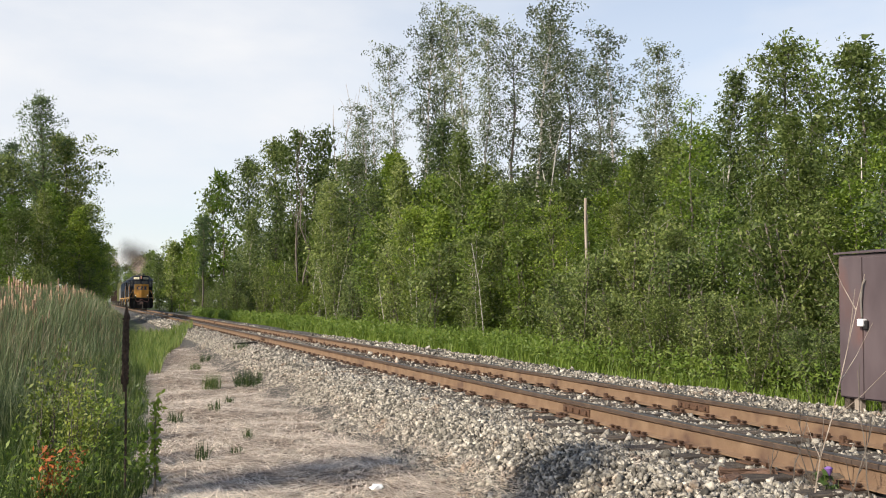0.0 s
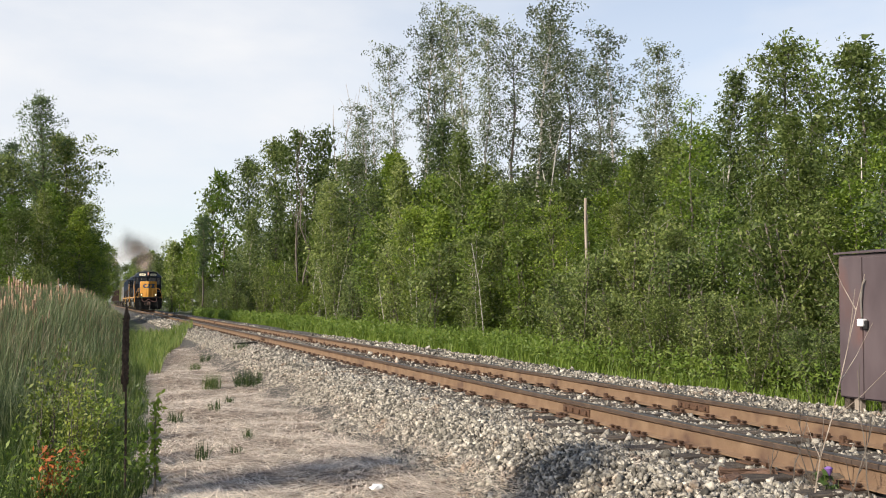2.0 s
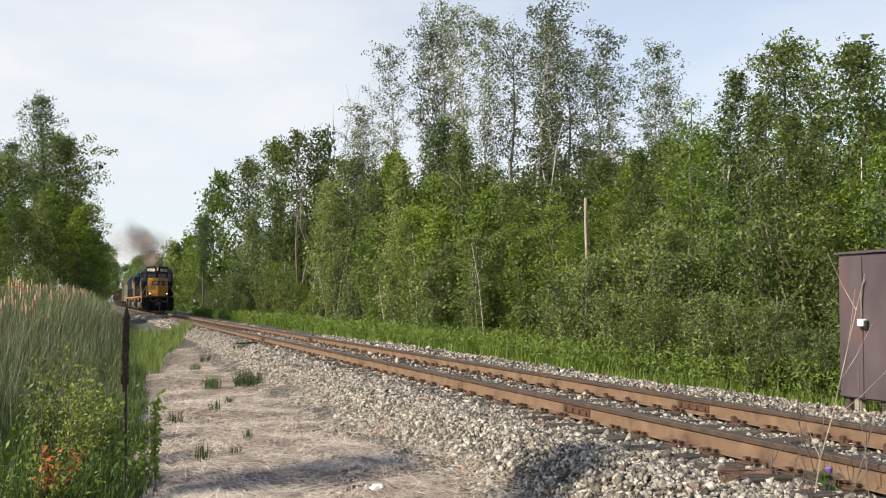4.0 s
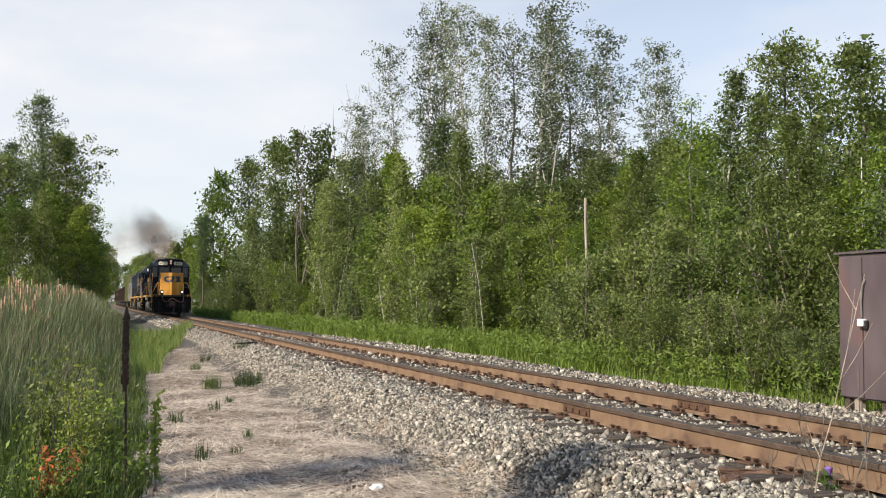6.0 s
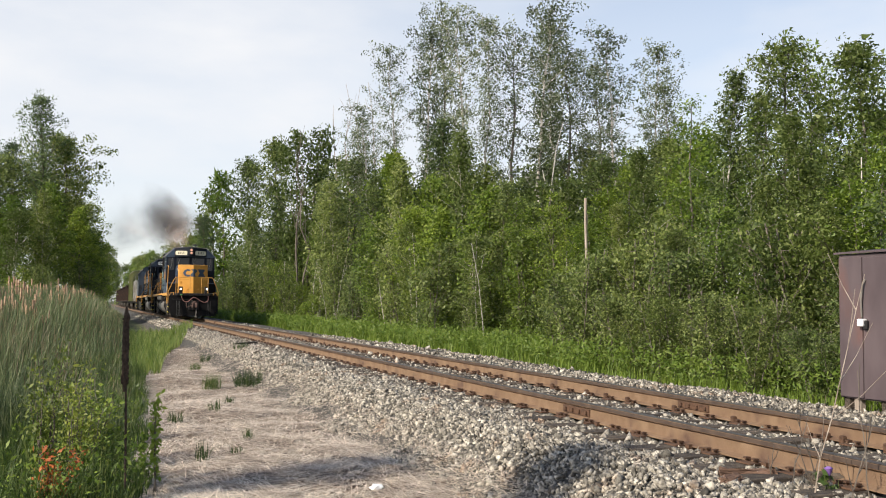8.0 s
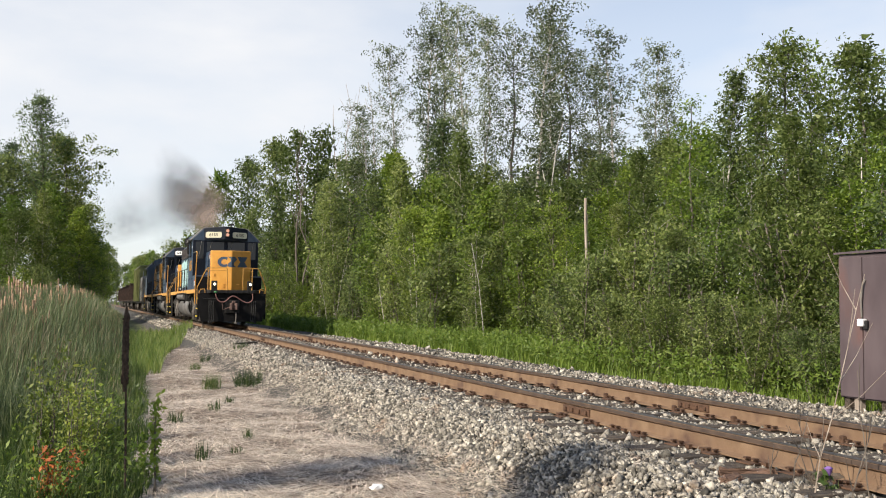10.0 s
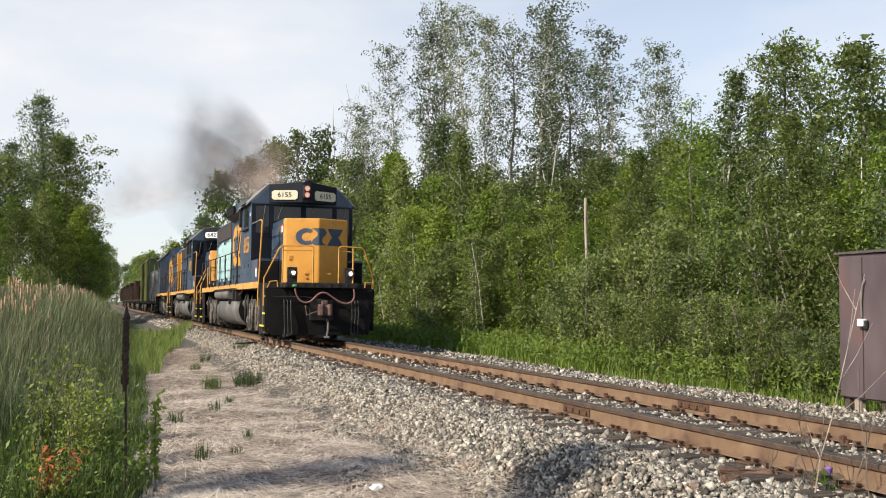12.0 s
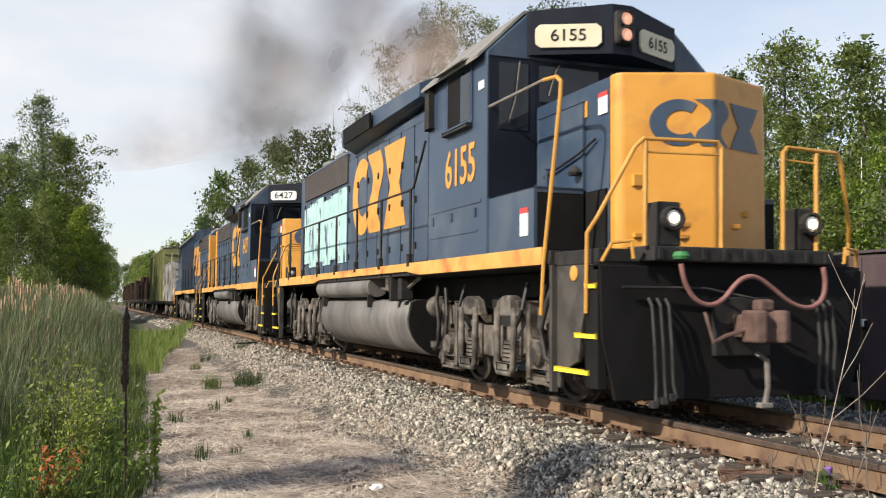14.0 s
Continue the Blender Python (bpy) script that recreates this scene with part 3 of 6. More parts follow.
ASPEN = "tall slender aspen with pale trunk and airy grey-green crown"
BIRCH = "slim young birch with white bark and small green leaves"
MAPLE = "bushy young maple with bright green leaves at the wood's edge"
SHRUB = "dense many-stemmed willow shrub with dull green leaves"
ASH = "leafy ash with a broad rounded green crown"
kinds = {
    "aspen": [build_tree("aspen_tree", ASPEN, 17, 2.9, 0.42, 0.9, 26, 5200, 0.064, M_BIRCH, M_LEAF_ASPEN, 0.15, 0.04, spread=0.31, top=0.72),
              build_tree("aspen_tree", ASPEN, 17, 2.5, 0.48, 1.1, 24, 4500, 0.064, M_BIRCH, M_LEAF_ASPEN, 0.13, 0.06, spread=0.30, top=0.68),
              build_tree("aspen_tree", ASPEN, 17, 3.3, 0.38, 0.8, 28, 5800, 0.064, M_BARK, M_LEAF_ASPEN, 0.16, 0.03, spread=0.33, top=0.75)],
    "birch": [build_tree("birch_tree", BIRCH, 9, 2.0, 0.10, 0.7, 36, 5800, 0.066, M_BIRCH, M_LEAF_BIRCH, 0.05, 0.05, spread=0.30, top=0.35),
              build_tree("birch_tree", BIRCH, 9, 2.3, 0.12, 0.6, 36, 6200, 0.068, M_BIRCH, M_LEAF_BIRCH, 0.05, 0.07, stems=2, spread=0.32, top=0.4),
              build_tree("birch_tree", BIRCH, 9, 1.8, 0.08, 0.9, 34, 5600, 0.064, M_BARK, M_LEAF_DARK, 0.05, 0.05, spread=0.30, top=0.3)],
    "maple": [build_tree("maple_tree", MAPLE, 9, 2.6, 0.08, 0.6, 38, 6200, 0.085, M_BARK, M_LEAF_MAPLE, 0.09, 0.04, spread=0.38, top=0.4),
              build_tree("maple_tree", MAPLE, 9, 2.3, 0.07, 0.8, 36, 5800, 0.085, M_BARK, M_LEAF_BIRCH, 0.08, 0.05, stems=2, spread=0.36, top=0.45),
              build_tree("ash_tree", ASH, 12, 3.2, 0.14, 0.7, 44, 7000, 0.095, M_BARK, M_LEAF_DARK, 0.12, 0.03, spread=0.44, top=0.5)],
    "deep": [build_tree("ash_tree", "dark leafy tree standing deep in the wood", 12, 3.3, 0.10, 0.6, 30, 4000, 0.12, M_BARK, M_LEAF_DARK, 0.12, 0.03, spread=0.58, top=0.5),
             build_tree("maple_tree", "dark leafy tree standing deep in the wood", 12, 3.0, 0.08, 0.8, 30, 4000, 0.12, M_BARK, M_LEAF_BIRCH, 0.11, 0.04, spread=0.58, top=0.4)],
    "broad": [build_tree("ash_tree", "broad old ash with a spreading leafy crown beside the marsh", 15, 4.3, 0.22, 0.45, 60, 17000, 0.105, M_BARK, M_LEAF_BIRCH, 0.2, 0.02, spread=0.46, top=0.66),
              build_tree("maple_tree", "rounded yellow-green maple beside the marsh", 12, 3.2, 0.06, 0.6, 50, 9000, 0.10, M_BARK, M_LEAF_MAPLE, 0.12, 0.03, stems=2, spread=0.44, top=0.45)],
    "far": [build_tree("maple_tree", "distant leafy green tree along the railway", 9, 2.6, 0.05, 0.6, 16, 2200, 0.14, M_BARK, M_LEAF_MAPLE, 0.09, 0.04, spread=0.45, top=0.4),
            build_tree("ash_tree", "distant leafy green tree along the railway", 9, 2.3, 0.05, 0.8, 16, 2000, 0.14, M_BARK, M_LEAF_BIRCH, 0.09, 0.04, spread=0.45, top=0.5)],
    "near": [build_tree("ash_tree", ASH, 9, 1.9, 0.16, 0.8, 40, 9500, 0.05, M_BARK, M_LEAF_BIRCH, 0.075, 0.03, spread=0.26, top=0.55),
             build_tree("maple_tree", MAPLE, 9, 2.1, 0.08, 0.6, 40, 9500, 0.052, M_BARK, M_LEAF_MAPLE, 0.08, 0.04, stems=2, spread=0.28, top=0.45),
             build_tree("birch_tree", BIRCH, 9, 1.3, 0.14, 1.0, 34, 7500, 0.045, M_BIRCH, M_LEAF_BIRCH, 0.05, 0.05, spread=0.22, top=0.35)],
    "bush": [build_tree("willow_shrub", SHRUB, 3, 1.3, 0.02, 0.8, 30, 6500, 0.034, M_BARK, M_LEAF_BIRCH, 0.022, 0.14, stems=5, spread=0.24, top=0.45),
             build_tree("willow_shrub", SHRUB, 3, 1.2, 0.02, 0.9, 30, 6500, 0.034, M_BARK, M_LEAF_DARK, 0.022, 0.14, stems=5, spread=0.24, top=0.5)],
    "shrub": [build_tree("willow_shrub", SHRUB, 4, 1.35, 0.03, 1.0, 30, 4200, 0.052, M_BARK, M_LEAF_BIRCH, 0.03, 0.12, stems=4, spread=0.27, top=0.5),
              build_tree("willow_shrub", SHRUB, 4, 1.5, 0.03, 0.8, 30, 4200, 0.054, M_BARK, M_LEAF_DARK, 0.03, 0.14, stems=4, spread=0.29, top=0.5),
              build_tree("willow_shrub", "loose leafy bush with yellow-green leaves at the wood edge", 4, 1.3, 0.03, 0.9, 26, 3600, 0.056, M_BARK, M_LEAF_MAPLE, 0.03, 0.16, stems=4, spread=0.26, top=0.5)],
}
heights = {"deep": 12, "broad": 15, "aspen": 17, "birch": 9, "maple": 9, "shrub": 4, "near": 9, "bush": 3, "far": 9}


def plant(kind, k, x, y, h, lean=0.0):
    """Set a copy of a tree kind at x, y with the height h."""
    if y < 30 and x < 20 and kind in ("maple", "birch"):  # finer leaves where they can be told apart
        kind, k = "near", (2 if kind == "birch" else k % 2)
    if y > 125 and kind in ("maple", "birch"):
        kind = "far"
    if y < 24 and kind == "shrub":
        kind, k = "bush", k % 2
    if y < 38 and kind == "deep":
        kind, k = "near", k % 2
    src = kinds[kind][k % len(kinds[kind])]
    base = 12 if (kind == "maple" and k % 3 == 2) or (kind == "broad" and k % 2) else heights[kind]
    s = (1.0 if kind == "aspen" else 0.93) * h / base
    w = s ** 0.75
    return copy_thing(src, pose(x, y, ground_z(x, y), lean, 0, rng.uniform(0, 360)) @ Matrix.Diagonal((w, w, s, 1)))


for i, (x, y, h) in enumerate([(24.0, 76.6, 23.7), (20.0, 58.9, 19.7), (23.0, 62.7, 22.1), (20.0, 50.8, 19.2), (26.0, 61.7, 21.9), (24.0, 53.4, 18.6), (21.0, 43.9, 17.1), (26.0, 51.2, 18.9), (23.0, 43.7, 14.9), (22.0, 36.7, 13.8), (26.0, 41.0, 14.7), (24.0, 42.5, 13.6), (18.0, 63.3, 15.3), (24.0, 36.0, 11.5), (26.0, 95.7, 20.0)]):
    plant("aspen", i, x, y, h)
for i, (x, y, h) in enumerate([(13.5, 19.0, 8.0), (17.0, 22.3, 8.1), (16.0, 45.7, 11.8), (15.0, 38.4, 9.8), (14.5, 58.8, 10.3), (15.0, 54.0, 10.0), (14.0, 45.1, 9.3), (14.0, 63.1, 9.6), (14.0, 32.4, 6.7), (13.5, 28.9, 5.6), (14.0, 21.3, 6.3), (13.5, 26.0, 5.1), (13.0, 21.0, 4.7), (13.0, 16.2, 4.6), (15.0, 86.5, 12.4), (14.5, 96.8, 11.8), (14.0, 15.4, 6.1), (13.0, 13.6, 3.9), (13.0, 39.4, 5.6), (13.0, 31.6, 4.5)]):
    plant("birch", i, x, y, h)
for i, (x, y, h) in enumerate([(15.0, 17.7, 8.6), (17.0, 18.7, 8.7), (15.5, 15.7, 8.0), (19.0, 24.2, 8.8), (16.5, 82.3, 17.9), (19.0, 105.9, 21.1), (14.5, 25.7, 6.7), (15.0, 24.9, 6.8), (17.0, 65.6, 12.9), (18.0, 60.6, 12.4), (19.0, 83.4, 16.4), (18.0, 120.1, 20.9), (17.0, 134.2, 20.4), (16.0, 142.4, 19.5), (15.0, 152.8, 15.6), (18.0, 26.4, 8.9), (16.0, 31.7, 6.7), (15.0, 33.6, 5.8), (13.5, 15.6, 4.9), (13.5, 18.0, 4.4), (13.0, 19.3, 3.8), (16.0, 44.0, 8.4), (17.5, 43.3, 8.9), (16.0, 184.0, 15.1), (17.0, 224.2, 15.0), (13.5, 13.6, 5.2), (15.0, 16.0, 5.1)]):
    plant("maple", i, x, y, h)
for i, (x, y, h) in enumerate([(13.4, 26.0, 5.4), (13.6, 29.0, 5.6), (13.2, 23.5, 4.6), (14.0, 33.0, 6.5), (13.5, 37.0, 6.0), (14.2, 42.0, 6.6), (14.0, 48.0, 6.8)]):
    plant("maple", 1 if y < 30 else 0, x, y, h)
for i in range(40):
    y = 11.5 + 1.15 * i + 0.055 * i * i + rng.uniform(-0.6, 0.6)
    plant("shrub", int(rng.integers(0, 3)), 12.7 + 0.008 * y + rng.uniform(-0.5, 1.4), y, rng.uniform(1.4, 3.9) * (1 + 0.006 * y))
plant("bush", 0, 12.1, 21.9, 3.4)
plant("bush", 1, 12.3, 22.8, 2.6)
for i in range(14):
    y = 10.6 + 0.75 * i
    plant("bush", i, 11.3 + 0.05 * i + rng.uniform(-0.2, 0.7), y, rng.uniform(0.9, 2.3))

# trees behind, filling the depth of the wood
for i in range(32):
    y = 15 + 4.2 * i + rng.uniform(-1.5, 1.5)
    x = rng.uniform(17.5, 25) if y > 30 else rng.uniform(18, 22)
    plant(("maple", "birch", "maple")[i % 3], i, x, y, rng.uniform(0.7, 1.0) * min(11, 5.0 + 0.13 * y))
for i in range(52):  # the dark back rows
    y = 20 + 2.3 * i + rng.uniform(-1, 1)
    plant("deep", i, rng.uniform(24, 31) if i % 2 else rng.uniform(20, 26), y, rng.uniform(0.8, 1.05) * min(13.5, 7.2 + 0.075 * y))
for i in range(24):
    y = 24 + 4.0 * i
    plant("shrub", i, rng.uniform(14.5, 17.5), y + rng.uniform(-1, 1), rng.uniform(3.2, 5.0))
for i in range(22):
    plant(("maple", "maple", "birch")[i % 3], i, rng.uniform(10.5, 17) + 0.02 * i * i, 140 + 8 * i, rng.uniform(9, 14))

for i in range(14):  # the wood closing in on the track far off
    plant("maple", i, 9.2 + 0.35 * (i % 5) + rng.uniform(0, 2.5), 232 + 7 * i, rng.uniform(12, 16))
for i in range(4):
    plant("maple", i, 3.0 + 2.2 * i, 352 + 3 * i, rng.uniform(15, 18))

# trees on the marsh side of the track
for kind, k, x, y, h in (("broad", 0, -2.3, 82, 15.6), ("broad", 0, -7.4, 80, 13.6), ("broad", 1, -3.7, 71, 10.4), ("broad", 1, -6.4, 70, 9.2), ("broad", 1, -1.0, 76, 9.0), ("broad", 0, -4.6, 92, 14.0),
                         ("birch", 0, -3.4, 69, 9.6), ("birch", 1, -5.4, 68, 8.4), ("shrub", 1, -1.0, 72, 4.5), ("shrub", 0, -3.0, 67, 4.0), ("shrub", 2, -5.0, 66, 4.0), ("maple", 0, -0.3, 92, 8.5), ("maple", 2, -0.2, 106, 9.0),
                         ("maple", 1, 0.2, 120, 8.5), ("maple", 0, 0.9, 150, 8.5), ("maple", 2, 1.2, 185, 8.5), ("broad", 1, -10.5, 78, 13.0), ("broad", 0, -1.6, 100, 12.0), ("maple", 0, -0.1, 84, 6.5), ("broad", 0, -8.8, 74, 12.5), ("maple", 2, 0.5, 132, 9.5), ("maple", 1, 1.0, 168, 10)):
    plant(kind, k, x, y, h)
pine = build_tree("pine_tree", "tall green pine above the broadleaf trees", 17.3, 2.9, 0.40, 0.8, 60, 9000, 0.075, M_BARK, M_NEEDLE, 0.18, 0.015, spread=0.34, top=0.55)
pine.matrix_basis = pose(-3.9, 78, ground_z(-3.9, 78))
copy_thing(pine, pose(-6.6, 84, ground_z(-6.6, 84), 0, 0, 70) @ Matrix.Scale(0.84, 4))
copy_thing(pine, pose(13.2, 128, ground_z(13.2, 128), 0, 0, 80) @ Matrix.Scale(0.75, 4))
copy_thing(pine, pose(6.5, 330, -0.6, 0, 0, 130) @ Matrix.Scale(0.8, 4))


def stuff(name, v, f, mat, label, category):
    return tagged(new(name, mesh_of(name, v, f, mat)), label, category, kind="stuff")


def scatter(n, x_of, y0, y1, power=1.0):
    """Points on the ground: y from y0 to y1, x between the two edges x_of(y)."""
    out = []
    for _ in range(n):
        y = y0 + (y1 - y0) * rng.uniform() ** power
        a, b = x_of(y)
        x = rng.uniform(a, b)
        out.append((x, y, ground_z(x, y) - 0.02))
    return np.array(out)


# ---- marsh with cattails ----
p = scatter(40000, lambda y: (-0.105 * y - 2.0, 0.1 + 0.028 * y), 12.5, 72, 1.5)
keep = np.array([noise.noise((q[0] * 0.35, q[1] * 0.25, 9)) for q in p])
top = np.minimum(0.36 + 0.048 * (p[:, 1] - 10), 1.6) + 0.2 * keep + rng.normal(0, 0.17, len(p))
edge = np.clip(0.26 + ((0.1 + 0.028 * p[:, 1]) - p[:, 0]) * 0.34, 0.26, 1.0)
hh = np.maximum(0.35, (top - p[:, 2]) * edge)
old = (rng.uniform(0, 1, len(p)) < 0.07 + 0.5 * np.clip(keep, 0, 1)) & (p[:, 1] > 14)
stuff("dead_reeds", *blades(p[old], hh[old] * 0.97, np.full(old.sum(), 0.007) * (0.7 + p[old, 1] / 30), 0.3, 0.5), M_REEDDEAD, "dry tan stalks standing among green reeds", "reeds")
p, hh, edge = p[~old], hh[~old], edge[~old]
stuff("reed_bed", *blades(p, hh, np.full(len(p), 0.0062) * (0.7 + p[:, 1] / 30), 0.4, 1.0), M_REED, "dense marsh of tall grey-green cattail reeds", "reeds")
bm = fresh()
for k in rng.choice(len(p), 2200):
    q = p[k]
    if edge[k] < 0.9 or q[1] < 15 or noise.noise((q[0] * 0.5, q[1] * 0.3, 20)) < -0.05:
        continue
    r = rng.uniform(0.020, 0.034)
    lathe(bm, [(0.003, -0.02), (r, 0.0), (r * 1.1, 0.10), (r, 0.2), (0.003, 0.23)], "z", (q[0], q[1], q[2] + hh[k] * rng.uniform(0.74, 0.98)), 5)
tagged(part("cattail_heads", bm, M_CATTAIL, None), "buff-brown seed heads standing among the reeds", "cattails", kind="stuff")

# ---- grass and weeds ----
p = scatter(24000, lambda y: (-0.105 * y - 0.6, 0.42 + 0.045 * (y - 9) + 0.1 * math.sin(y * 2.1)), 8.4, 24, 1.4)
lump = np.array([noise.noise((q[0] * 1.1, q[1] * 0.8, 2)) for q in p])
hh = (0.30 + 0.05 * np.minimum(p[:, 1] - 8, 8)) * (1 + 0.7 * lump) + rng.normal(0, 0.10, len(p))
hh *= np.clip(0.5 + (0.45 + 0.045 * (p[:, 1] - 9) - p[:, 0]) * 0.6, 0.4, 1.15)
stuff("tall_grass", *blades(p, np.maximum(hh, 0.12), np.full(len(p), 0.0055), 0.7, 1.0), M_GRASS, "tall mixed green grass at the marsh edge", "grass")
stem = p[(lump > 0.0) & (p[:, 1] < 17)]
stem = stem[rng.choice(len(stem), 260)]
lv = np.repeat(stem, 14, 0) + rng.normal(0, 1, (len(stem) * 14, 3)) * (0.05, 0.05, 0.16) + (0, 0, 0.36)
stuff("marsh_weeds", *leaf_quads(lv, 0.017 * np.exp(rng.normal(0, 0.3, len(lv))), 0.4, 1.5), M_LEAF_MAPLE, "leafy green weeds mixed with the marsh grass", "weeds")
p = scatter(8000, lambda y: (0.25 + 0.045 * y - 1.0, 0.4 + 0.075 * (y - 9) if y < 29 else 1.9 + 0.14 * (y - 29)), 24, 48)
hh = np.clip(0.36 + rng.normal(0, 0.12, len(p)), 0.1, 0.7)
stuff("bright_grass", *blades(p, hh, np.full(len(p), 0.009), 0.6, 0.9), M_SLOPE, "fresh green grass sloping to the ballast", "grass")
# goldenrod strip along the wood
p = scatter(15000, lambda y: (10.05 + 0.008 * y, 13.6), 10, 120, 1.5)
lump = np.array([noise.noise((q[0] * 0.5, q[1] * 0.4, 4)) for q in p])
hh = np.clip(0.62 + 0.7 * lump + rng.normal(0, 0.13, len(p)), 0.12, 1.3) * np.clip((p[:, 0] - 9.6) * 0.8, 0.2, 1)
hh *= np.clip(0.3 + p[:, 1] * 0.02, 0.5, 1)
stuff("weed_strip", *blades(p, hh, 0.006 + p[:, 1] * 0.00025, 0.7, 0.9), M_WEED, "bright green goldenrod and grass along the wood", "weeds")
stem = p[(hh > 0.22) & (p[:, 0] > 10.5)]
stem = stem[rng.choice(len(stem), 4600)]
lv = np.repeat(stem, 12, 0) + rng.normal(0, 1, (len(stem) * 12, 3)) * (0.09, 0.09, 0.2) + (0, 0, 0.45)
stuff("goldenrod_leaves", *leaf_quads(lv, 0.022 + 0.0006 * lv[:, 1], 0.4, 1.7, True), M_WEED, "leafy goldenrod stems crowding the wood's edge", "weeds")

# ---- dead grass mat ----
p = scatter(56000, lambda y: (0.35 + 0.045 * (y - 9), 3.35 + 0.02 * y), 6.5, 34, 1.6)
n = len(p)
ang = np.array([noise.noise((q[0] * 0.5, q[1] * 0.5, 1)) for q in p]) * 4 + rng.normal(0, 0.7, n)
d = np.stack([np.cos(ang), np.sin(ang), rng.normal(0, 0.12, n)], 1) * rng.uniform(0.03, 0.17, n)[:, None]
s = np.stack([-np.sin(ang), np.cos(ang), np.zeros(n)], 1) * 0.0030
c = p + np.array((0, 0, 0.03)) + rng.uniform(0, 0.02, (n, 1)) * np.array((0, 0, 1))
v = np.stack([c - d - s, c - d + s, c + d + s, c + d - s], 1).reshape(-1, 3)
stuff("dead_grass", v, np.arange(4 * n).reshape(-1, 4), M_STRAW, "flattened mat of dry straw-coloured grass", "dead grass")


def tuft(x, y, n, h, mat=M_GRASS, r=0.14):
    a, q = rng.uniform(0, 6.28, n), r * np.sqrt(rng.uniform(0, 1, n))
    b = np.stack([x + q * np.cos(a), y + q * np.sin(a), np.full(n, ground_z(x, y) - 0.02)], 1)
    v, f = blades(b, h * rng.uniform(0.5, 1.1, n), np.full(n, 0.004), 0.6, 1.0)
    return tagged(new("grass_tuft", mesh_of("grass_tuft", v, f, mat)), "small green grass tuft rooted in the gravel", "grass tuft", "tufts on the gravel")


for x, y, n, h, r in ((3.01, 19.84, 320, 0.42, 0.3), (2.25, 19.64, 150, 0.4, 0.2), (3.1, 28.62, 120, 0.3, 0.2), (1.77, 15.03, 60, 0.22, 0.1), (1.12, 14.14, 70, 0.22, 0.12), (1.82, 11.92, 30, 0.22, 0.06), (1.13, 10.61, 40, 0.25, 0.08), (1.54, 10.88, 30, 0.15, 0.08), (2.45, 25.12, 100, 0.3, 0.15), (2.14, 16.18, 40, 0.2, 0.08), (3.87, 27.11, 90, 0.25, 0.2)):
    tuft(x, y, n, h, M_GRASS, r)

# ---- dead trees in the wood ----
def dead_tree(x, y, h, r, limbs, label, lean=0.03, mat=M_DEADWOOD):
    t = thing("dead_tree", label, "tree", pose(x, y, ground_z(x, y)), "dead trees")
    bm = fresh()
    tilt = Vector((rng.normal(0, lean), rng.normal(0, lean), 1))
    pts = [tilt * h * k / 8 + Vector((rng.normal(0, 0.012), rng.normal(0, 0.012), 0)) * h * (1 if limbs else 0.25) for k in range(9)]
    pts[0].z = -0.3
    tube(bm, pts, r, 7, 0.012 if limbs else r * 0.8)
    part("trunk", bm, mat, t, "", True)
    for k in range(limbs):
        u = 0.35 + 0.6 * k / limbs
        s = pts[int(u * 8)].lerp(pts[int(u * 8) + 1], u * 8 % 1)
        d = Vector((rng.normal(0, 0.5), rng.normal(0, 0.5), 0.9)).normalized()
        L = h * 0.28 * rng.uniform(0.5, 1.1) * (1.2 - u)
        bm = fresh()
        tube(bm, [s, s + d * L * 0.5, s + (d + Vector((0, 0, 0.4))).normalized() * L], max(0.012, r * 0.3), 5, 0.006)
        part("limb", bm, mat, t, "", True)
    return t


dead_tree(19.0, 73.4, 19.4, 0.09, 9, "bare grey dead tree above the young wood")
dead_tree(18.5, 65.8, 17.7, 0.08, 8, "bare grey dead tree above the young wood")
dead_tree(19.5, 79.1, 18.7, 0.08, 8, "bare grey dead tree above the young wood")
dead_tree(20.0, 73.6, 19.1, 0.07, 7, "bare grey dead tree above the young wood")
dead_tree(12.6, 22.9, 4.6, 0.048, 0, "broken reddish dead trunk standing in the bushes")
dead_tree(16.0, 32.7, 8.7, 0.06, 7, "pale forked aspen trunk with bare limbs", 0.06, M_BIRCH)
dead_tree(15.0, 74.9, 15.9, 0.11, 10, "dark slender trunk with sparse upper limbs", 0.01, M_BARK)
dead_tree(15.0, 71.6, 14.9, 0.09, 8, "dark slender trunk with sparse upper limbs", 0.02, M_BARK)

# ---- slender white trunks showing through the leaves ----
def bare_stem(x, y, h, r, lx, ly):
    t = thing("young_birch", "thin white birch stem leaning among the leaves", "tree", pose(x, y, ground_z(x, y)), "white stems at the wood's edge")
    bm = fresh()
    tube(bm, [(0, 0, -0.2), (lx * 0.2 + rng.normal(0, 0.05), ly * 0.2, h * 0.3), (lx * 0.55, ly * 0.5 + rng.normal(0, 0.05), h * 0.65), (lx, ly, h)], r, 6, r * 0.4)
    part("trunk", bm, M_BIRCH, t, "", True)
    bm = fresh()
    c = Vector((lx * 0.6, ly * 0.6, h * 0.7))
    tube(bm, [c, c + Vector((0.2, 0.1, h * 0.08)), c + Vector((0.35, 0.2, h * 0.2))], r * 0.4, 5, 0.006)
    part("limb", bm, M_BIRCH, t, "", True)


for k in range(17):
    y = 14 + 4.0 * k + rng.uniform(-1, 1)
    bare_stem(rng.uniform(12.4, 14.2), y, rng.uniform(2.6, 5.5), rng.uniform(0.015, 0.028), rng.normal(0, 0.35), rng.normal(0, 0.35))

